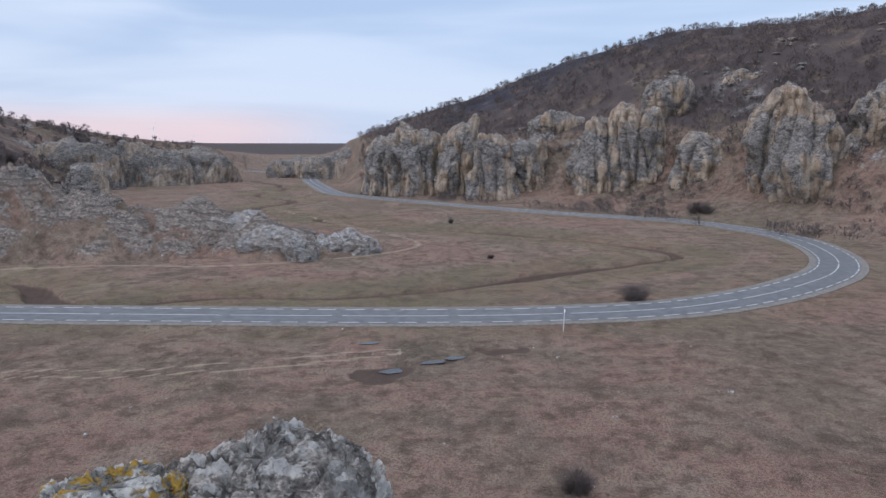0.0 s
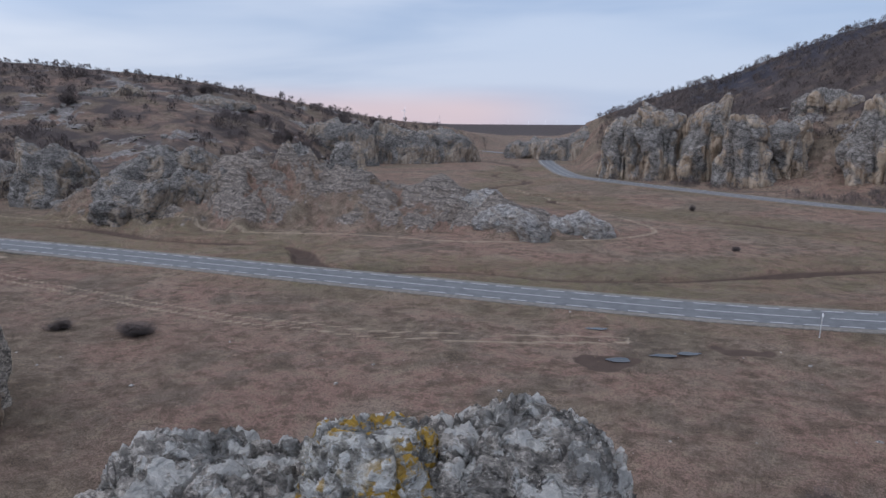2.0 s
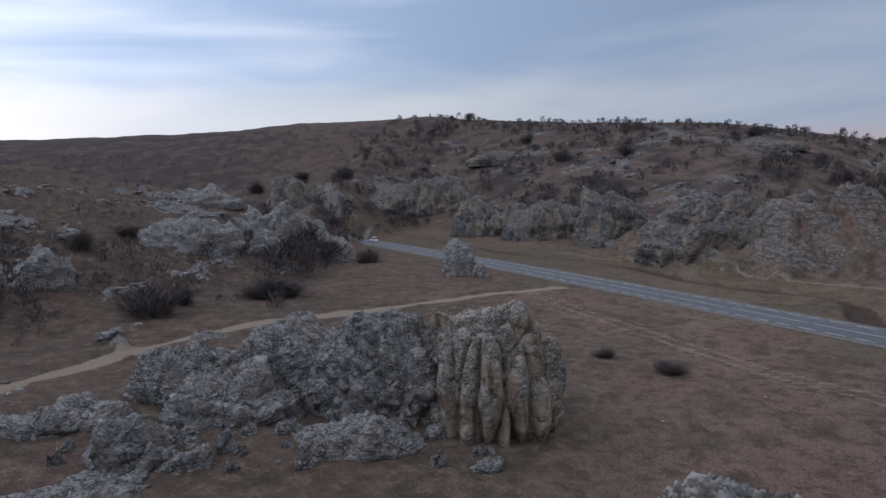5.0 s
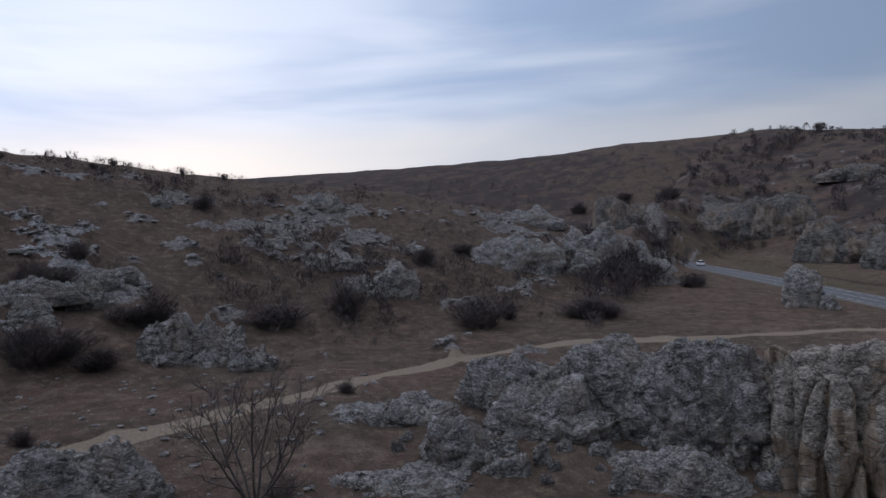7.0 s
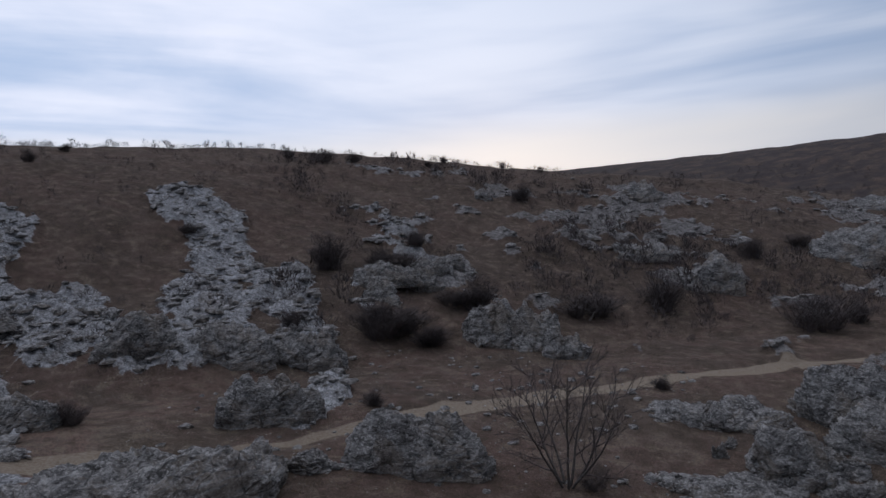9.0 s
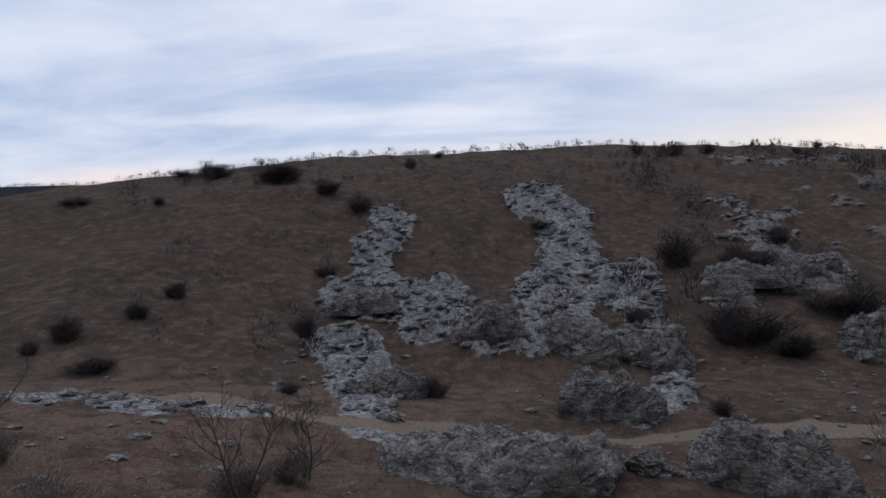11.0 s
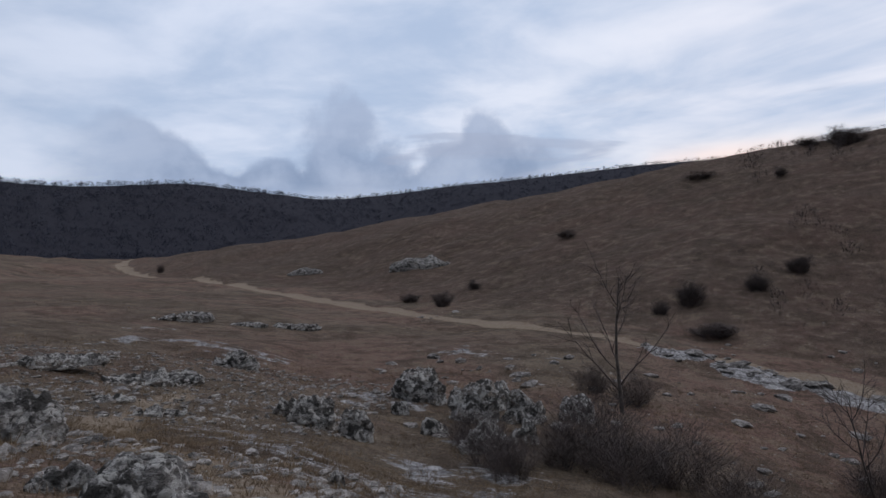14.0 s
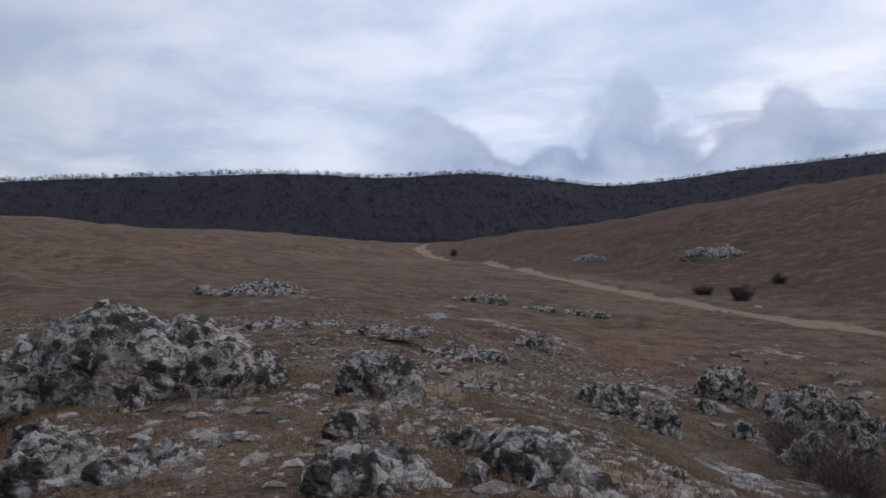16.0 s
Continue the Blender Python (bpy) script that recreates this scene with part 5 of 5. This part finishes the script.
# trees
for k, (x, y, w, h) in enumerate(TREES):
    tr = bare_tree(600 + k, h, 1.0, 7 if k == 3 else (2 if k in (1, 2) else 1), 7 if k == 3 else 9, 6, 5, 0.25 if k == 3 else 0.15)
    tr.matrix_basis = pose(x, y, ground(x, y), 0, 0, 40 * k)
    if k == 3:
        tr["label"] = "many-stemmed leafless grey tree beside the lane"
    if k > 3:
        tr["label"] = "distant leafless tree at the valley's end"
# tangled bushes in the hollow below the ledge
tangle = new("bush")
put_mesh("stem", twigs("stem", 90, 661, BARK, 2.6, 1.9, 0.012, 0.5), tangle)
put_mesh("crown", twigs("crown", 3600, 662, TWIG, 3.4, 2.4, 0.007, 0.17), tangle)
tagged(tangle, "tangled leafless bush in a rocky hollow", "bush", "bushes in the hollow")
for k, (x, y, s) in enumerate([(-0.6, -20.5, 1.0), (1.2, -21.5, 0.9), (-2.2, -22.5, 1.1), (0.4, -23.5, 1.2), (3.4, -20.3, 0.8), (2.6, -18.4, 0.6), (-3.6, -20.8, 0.8), (4.6, -23.5, 0.7), (-1.2, -34.5, 0.9), (0.9, -35.2, 0.8), (-9.4, -27.6, 0.9), (-12.5, -29.5, 0.9), (-38.5, -10.0, 0.8)]):
    m = pose(x, y, ground(x, y), 0, 0, 67 * k) @ Matrix.Scale(s, 4)
    if k == 0:
        tangle.matrix_basis = m
    else:
        copy_thing(tangle, m)
# a row of small trees along the crest of the eastern hill and the northern hill
crest_tree = bare_tree(640, 5.5, 1.2, 2, 7, 5, 3, 0.2)
spots = [(float(a), 0.5 + 0.6 * ((k * 37) % 10) / 10) for k, a in enumerate(np.arange(-34, 3, 1.7))] + [(37 + 2.1 * k, 0.6 + 0.5 * ((k * 53) % 10) / 10) for k in range(9)] + [(25, 0.5), (29, 0.6), (31, 0.55)]
for k, (a, s) in enumerate(spots):
    x, y = polar(a, float(knots(a, AZ, CREST)) - 3)
    m = pose(x, y, ground(x, y) - 0.2, 0, 0, 61 * k) @ Matrix.Scale(s, 4)
    if k == 0:
        crest_tree.matrix_basis = m
    else:
        copy_thing(crest_tree, m)
    crest_tree["label"] = "small leafless tree on the hill's crest"


def thicket(name, spots_xyhw, n, seed, mat, thick, label, category, blades=False):
    """Many bare bushes as one: tapering sprays from each root."""
    r = np.random.RandomState(seed)
    pts = np.asarray(spots_xyhw)
    z = land(pts[:, 0], pts[:, 1])[0]
    m = len(pts)
    az, q, up = r.rand(m, n) * 2 * math.pi, np.sqrt(r.rand(m, n)), r.rand(m, n) ** 0.8
    H, W = pts[:, 2:3], pts[:, 3:4]
    rad = 0.5 * W * q * (1 - 0.55 * up**2) * (0.7 + 0.3 * np.cos(az * 2 + pts[:, 0:1]))
    c = np.stack([pts[:, 0:1] + np.cos(az) * rad, pts[:, 1:2] + np.sin(az) * rad, z[:, None] + H * up * 0.85], -1)
    if blades:
        c[..., 2] = z[:, None]
    way = np.stack([np.cos(az) * q, np.sin(az) * q, 0.6 + 0.9 * up], -1) + (r.rand(m, n, 3) - 0.5) * (0.7 if blades else 1.5)
    way /= np.linalg.norm(way, axis=-1)[..., None]
    ln = H[..., None] * (0.35 + 0.5 * r.rand(m, n, 1)) * (1.0 if blades else 0.42)
    a2 = r.rand(m, n) * 6.28
    side = np.stack([np.cos(a2), np.sin(a2), 0 * a2], -1) * thick * H[..., None] * 0.5
    lo = 0.1 if blades else 0.5
    V = np.stack([c - way * ln * lo - side, c - way * ln * lo + side, c + way * ln * (1 - lo)], 2).reshape(-1, 3)
    F = np.arange(len(V)).reshape(-1, 3).tolist()
    return tagged(put_mesh(name, mesh_from(name, V, F, mat, False)), label, category, kind="stuff")


def scatter(n, az0, az1, d0, d1, seed, keep=None):
    """Random places in a sector; d0 and d1 are distances or functions of the compass angle."""
    r = np.random.RandomState(seed)
    a = az0 + (az1 - az0) * r.rand(n)
    lo = d0(a) if callable(d0) else d0
    hi = d1(a) if callable(d1) else d1
    d = np.sqrt(lo**2 + (np.square(hi) - np.square(lo)) * r.rand(n))
    x, y = -np.sin(np.radians(a)) * d, np.cos(np.radians(a)) * d
    ok = fbm(np.stack([x / 25, y / 25, 0 * x], 1), 3, seed) > (keep if keep is not None else -9)
    return x[ok], y[ok], r.rand(ok.sum()), d[ok]


def sized(sc, h0, h1, wide=1.0):
    x, y, u, _ = sc
    h = h0 + (h1 - h0) * u**2
    return np.stack([x, y, h, h * wide], 1)


foot = lambda a: knots(a, AZ, FOOT)
crest = lambda a: knots(a, AZ, CREST)
thicket("scrub", sized(scatter(4600, -42, 7, lambda a: foot(a) + 28, lambda a: crest(a) + 6, 71, -0.7), 1.6, 4.2, 1.7), 46, 1, TWIG, 0.085, "bare brown scrub covering the eastern hill", "scrub")
thicket("scrub", sized(scatter(2600, 20, 78, lambda a: foot(a) + 6, lambda a: crest(a) - 4, 72, -0.1), 1.0, 5.0, 1.7), 64, 2, TWIG, 0.10, "scattered bare scrub on the northern hillside", "scrub")
thicket("scrub", sized(scatter(2000, 78, 170, lambda a: foot(a) + 4, lambda a: crest(a) + 4, 73, -0.3), 0.4, 2.3, 1.9), 48, 3, TWIG, 0.05, "small dark bushes dotted over the western slopes", "scrub")
thicket("wood", sized(scatter(10500, 166, 256, lambda a: knots(a, AZ2, FOOT2) - 5, lambda a: knots(a, AZ2, CREST2) + 2, 74), 2.2, 5.5, 2.2), 30, 4, TWIG_HAZED, 0.075, "dense leafless wood on the far southern ridge", "wood")
thicket("scrub", sized(scatter(900, 62, 112, 330, 520, 75, -0.1), 1.5, 5.0, 1.7), 40, 5, TWIG, 0.065, "dark scrub on the far western ridge", "scrub")
thicket("scrub", sized(scatter(1500, -42, 7, lambda a: foot(a) - 12, lambda a: foot(a) + 30, 76, 0.0), 0.8, 3.6, 1.8), 46, 11, TWIG, 0.07, "dark thorn scrub at the foot of the cliffs", "scrub")
thicket("scrub", sized(scatter(1100, 74, 130, 74, 175, 77, 0.0), 0.8, 4.2, 2.0), 80, 12, TWIG, 0.05, "grey-brown thorn scrub between the western rocks", "scrub")
thicket("scrub", sized(scatter(430, 22, 76, lambda a: foot(a) - 4, lambda a: crest(a) - 30, 78, 0.0), 2.5, 7.5, 2.4), 260, 13, TWIG, 0.05, "tall dark scrub among the northern crags", "scrub")
thicket("scrub", sized(scatter(150, 96, 170, lambda a: crest(a) - 14, lambda a: crest(a) + 1, 79), 0.8, 2.6, 2.0), 90, 14, TWIG, 0.05, "low bushes along the crest of the slope", "scrub")
# dry grass: short near the ledge, taller in hollows
thicket("grass", sized(scatter(15000, 100, 258, 10, 40, 81, -0.5), 0.10, 0.45, 1.1), 9, 6, DRYGRASS, 0.045, "short dry brown grass tufts", "grass", True)
thicket("grass", sized(scatter(24000, 185, 262, 3.2, 18, 84, -0.35), 0.04, 0.20, 1.5), 8, 9, DRYGRASS, 0.05, "short trodden dry grass on the plateau", "grass", True)
thicket("grass", sized(scatter(1500, 186, 225, 11, 30, 85, 0.25), 0.35, 0.8, 0.9), 16, 10, DRYGRASS, 0.022, "tall pale dry grass in the hollow", "grass", True)
thicket("grass", sized(scatter(9000, -36, 100, 38, 110, 82, -0.2), 0.10, 0.35, 0.9), 7, 7, DRYGRASS, 0.06, "dry tussocks in the valley meadow", "grass", True)
thicket("grass", sized(scatter(6000, 100, 230, 34, 90, 83, -0.3), 0.10, 0.40, 0.9), 7, 8, DRYGRASS, 0.06, "dry tussocks on the slopes", "grass", True)


# ---- loose stones ----
def stones(name, sc, s0, s1, seed, mat, label, flat=0.55):
    """Many small broken stones as one."""
    r = np.random.RandomState(seed)
    x, y, u, _ = sc
    z = land(x, y)[0]
    bm = bmesh.new()
    bmesh.ops.create_icosphere(bm, subdivisions=1, radius=1.0)
    base = np.array([v.co for v in bm.verts])
    tri = np.array([[v.index for v in f.verts] for f in bm.faces])
    bm.free()
    n = len(x)
    s = s0 + (s1 - s0) * u**4
    j = base[None] * (0.65 + 0.7 * r.rand(n, len(base), 1)) * s[:, None, None] * np.stack([1 + 0.8 * r.rand(n), 1 + 0.3 * r.rand(n), flat * (0.6 + 0.8 * r.rand(n))], 1)[:, None, :]
    t = r.rand(n) * 6.28
    c, q = np.cos(t)[:, None], np.sin(t)[:, None]
    V = np.stack([j[..., 0] * c - j[..., 1] * q + x[:, None], j[..., 0] * q + j[..., 1] * c + y[:, None], j[..., 2] + (z + 0.15 * s)[:, None]], -1).reshape(-1, 3)
    F = (tri[None] + (np.arange(n) * len(base))[:, None, None]).reshape(-1, 3).tolist()
    return tagged(put_mesh(name, mesh_from(name, V, F, mat, False)), label, "stones", kind="stuff")


def rocky(sc, least):
    x, y, u, d = sc
    m = land(x, y)[1] > least
    return x[m], y[m], u[m], d[m]


stones("stones", scatter(15000, 190, 262, 3.0, 36, 91, -0.3), 0.012, 0.13, 1, ROCK_PALE, "pale loose stones in the turf of the plateau")
stones("stones", scatter(1800, 96, 200, 25, 75, 92, -0.4), 0.04, 0.40, 2, ROCK, "pale loose stones along the lane")
stones("rubble", rocky(scatter(16000, 118, 178, 45, 150, 93), 0.35), 0.10, 0.75, 3, ROCK, "broken grey limestone slabs covering the slope", 0.5)
stones("rubble", rocky(scatter(9000, 74, 128, 72, 200, 94), 0.35), 0.12, 0.9, 4, ROCK, "grey limestone rubble on the western slope", 0.5)
stones("rubble", rocky(scatter(9000, -45, 78, 170, 340, 95), 0.35), 0.2, 1.5, 5, ROCK_FAR, "grey limestone rubble below the crags", 0.6)
stones("stones", scatter(110, -36, 80, 38, 75, 96, -0.3), 0.03, 0.22, 6, ROCK_PALE, "few white stones in the meadow")


# ---- puddles in the wet hollow ----
def puddle(x, y, w, d, seed):
    r = random.Random(seed)
    bm = bmesh.new()
    vs = []
    for k in range(28):
        a = 2 * math.pi * k / 28
        q = 0.7 + 0.35 * noise.noise(Vector((math.cos(a) * 1.3, math.sin(a) * 1.3, seed)))
        vs.append(bm.verts.new((math.cos(a) * w / 2 * q, math.sin(a) * d / 2 * q, 0)))
    bm.faces.new(vs)
    ob = part("puddle", bm, WATER)
    ob.matrix_world = pose(x, y, ground(x, y) + 0.10, 0, 0, 15)
    tagged(ob, "shallow puddle of still water in dark mud", "puddle", "puddles beside the road", "structure")


for k, q in enumerate([(-4.4, 57.6, 3.2, 1.5), (-0.8, 59.6, 3.4, 1.2), (1.2, 61.0, 3.0, 1.3), (-7.4, 65.6, 3.4, 1.0)]):
    puddle(*q, k)


# ---- marker post by the road ----
def marker_post():
    p = tagged(new("marker_post"), "thin grey steel post standing beside the road", "post")
    bm = bmesh.new()
    bmesh.ops.create_cone(bm, cap_ends=True, segments=10, radius1=0.05, radius2=0.045, depth=2.5, matrix=Matrix.Translation((0, 0, 1.15)))
    part("pole", bm, STEEL, p)
    bm = bmesh.new()
    bmesh.ops.create_cube(bm, size=1, matrix=Matrix.Translation((0, -0.06, 2.2)) @ Matrix.Diagonal((0.16, 0.02, 0.34, 1)))
    bmesh.ops.bevel(bm, geom=bm.edges[:], offset=0.004, segments=1)
    part("plate", bm, WHITE, p, "small pale plate")
    p.matrix_basis = pose(12.9, 70.2, ground(12.9, 70.2), 0, 2, 10)


marker_post()


# ---- white car on the far stretch of the road ----
def loft(sections, mat, name, parent, label=""):
    """A closed skin over cross-sections (x; then half width, low z, high z)."""
    bm = bmesh.new()
    rings = []
    for x, hw, z0, z1 in sections:
        ring = []
        for sx, f in ((-1, 0), (-1, 0.55), (-0.86, 1.0), (0.86, 1.0), (1, 0.55), (1, 0)):
            ring.append(bm.verts.new((x, sx * hw, z0 + (z1 - z0) * f)))
        rings.append(ring)
    for a, b in zip(rings, rings[1:]):
        for k in range(6):
            bm.faces.new((a[k], a[(k + 1) % 6], b[(k + 1) % 6], b[k]))
    bm.faces.new(rings[0][::-1])
    bm.faces.new(rings[-1])
    bmesh.ops.recalc_face_normals(bm, faces=bm.faces[:])
    return part(name, bm, mat, parent, label)


def car():
    c = tagged(new("car"), "small white hatchback on the far stretch of road", "car")
    loft([(-2.05, 0.70, 0.35, 0.75), (-1.9, 0.82, 0.25, 0.92), (-0.9, 0.86, 0.22, 0.95), (1.0, 0.86, 0.22, 0.95), (1.95, 0.82, 0.25, 0.82), (2.1, 0.68, 0.35, 0.65)], WHITE, "body", c)
    loft([(-1.75, 0.70, 0.93, 1.05), (-1.35, 0.70, 0.93, 1.42), (0.2, 0.70, 0.93, 1.46), (1.15, 0.72, 0.93, 1.0)], GLASS, "windows", c, "dark car windows")
    loft([(-1.3, 0.60, 1.42, 1.455), (-0.5, 0.63, 1.45, 1.50), (0.2, 0.60, 1.44, 1.49)], WHITE, "roof", c)
    for x in (-1.25, 1.3):
        for y in (-0.80, 0.80):
            bm = bmesh.new()
            bmesh.ops.create_cone(bm, cap_ends=True, segments=20, radius1=0.31, radius2=0.31, depth=0.2, matrix=Matrix.Translation((x, y, 0.31)) @ Matrix.Rotation(math.pi / 2, 4, "X"))
            wh = part("wheel", bm, RUBBER, c)
            bm = bmesh.new()
            bmesh.ops.create_cone(bm, cap_ends=True, segments=16, radius1=0.19, radius2=0.17, depth=0.23, matrix=Matrix.Translation((x, y, 0.31)) @ Matrix.Rotation(math.pi / 2, 4, "X"))
            part("rim", bm, STEEL, wh)
    for x, m, n in ((2.06, WHITE, "headlight"), (-2.02, REDLAMP, "tail_light")):
        for y in (-0.52, 0.52):
            bm = bmesh.new()
            bmesh.ops.create_cube(bm, size=1, matrix=Matrix.Translation((x, y, 0.68)) @ Matrix.Diagonal((0.08, 0.26, 0.13, 1)))
            part(n, bm, m, c)
    c.matrix_basis = pose(-206, 78.0, 0.26, 0, 0, 178)


car()


# ---- wind turbines on the far plain ----
def turbine():
    t = tagged(new("wind_turbine"), "distant pale wind turbine on the northern plain", "wind turbine", "wind turbines on the plain")
    bm = bmesh.new()
    bmesh.ops.create_cone(bm, cap_ends=True, segments=12, radius1=2.2, radius2=1.2, depth=80, matrix=Matrix.Translation((0, 0, 38)))
    part("tower", bm, WHITE, t)
    bm = bmesh.new()
    bmesh.ops.create_cube(bm, size=1, matrix=Matrix.Translation((0, 1, 79)) @ Matrix.Diagonal((3, 9, 3.4, 1)))
    bmesh.ops.bevel(bm, geom=bm.edges[:], offset=0.6, segments=2)
    part("nacelle", bm, WHITE, t)
    for k in range(3):
        bm = bmesh.new()
        bmesh.ops.create_cone(bm, cap_ends=True, segments=6, radius1=1.5, radius2=0.3, depth=38, matrix=Matrix.Translation((0, -4.2, 79)) @ Matrix.Rotation(2.094 * k + 0.3, 4, "Y") @ Matrix.Translation((0, 0, 20)) @ Matrix.Diagonal((1, 0.3, 1, 1)))
        part("blade", bm, WHITE, t)
    return t


tb = turbine()
for k, (a, d, s) in enumerate([(22.9, 2900, 0.62), (25.1, 3000, 0.5), (20.0, 3100, 0.62), (14.3, 4300, 0.5), (12.6, 4300, 0.5), (11.2, 4400, 0.5), (10.3, 4400, 0.5)]):
    x, y = polar(a, d)
    m = pose(x, y, ground(x, y) - 1, 0, 0, 30 + 5 * k) @ Matrix.Scale(s, 4)
    if k == 0:
        tb.matrix_basis = m
    else:
        copy_thing(tb, m)
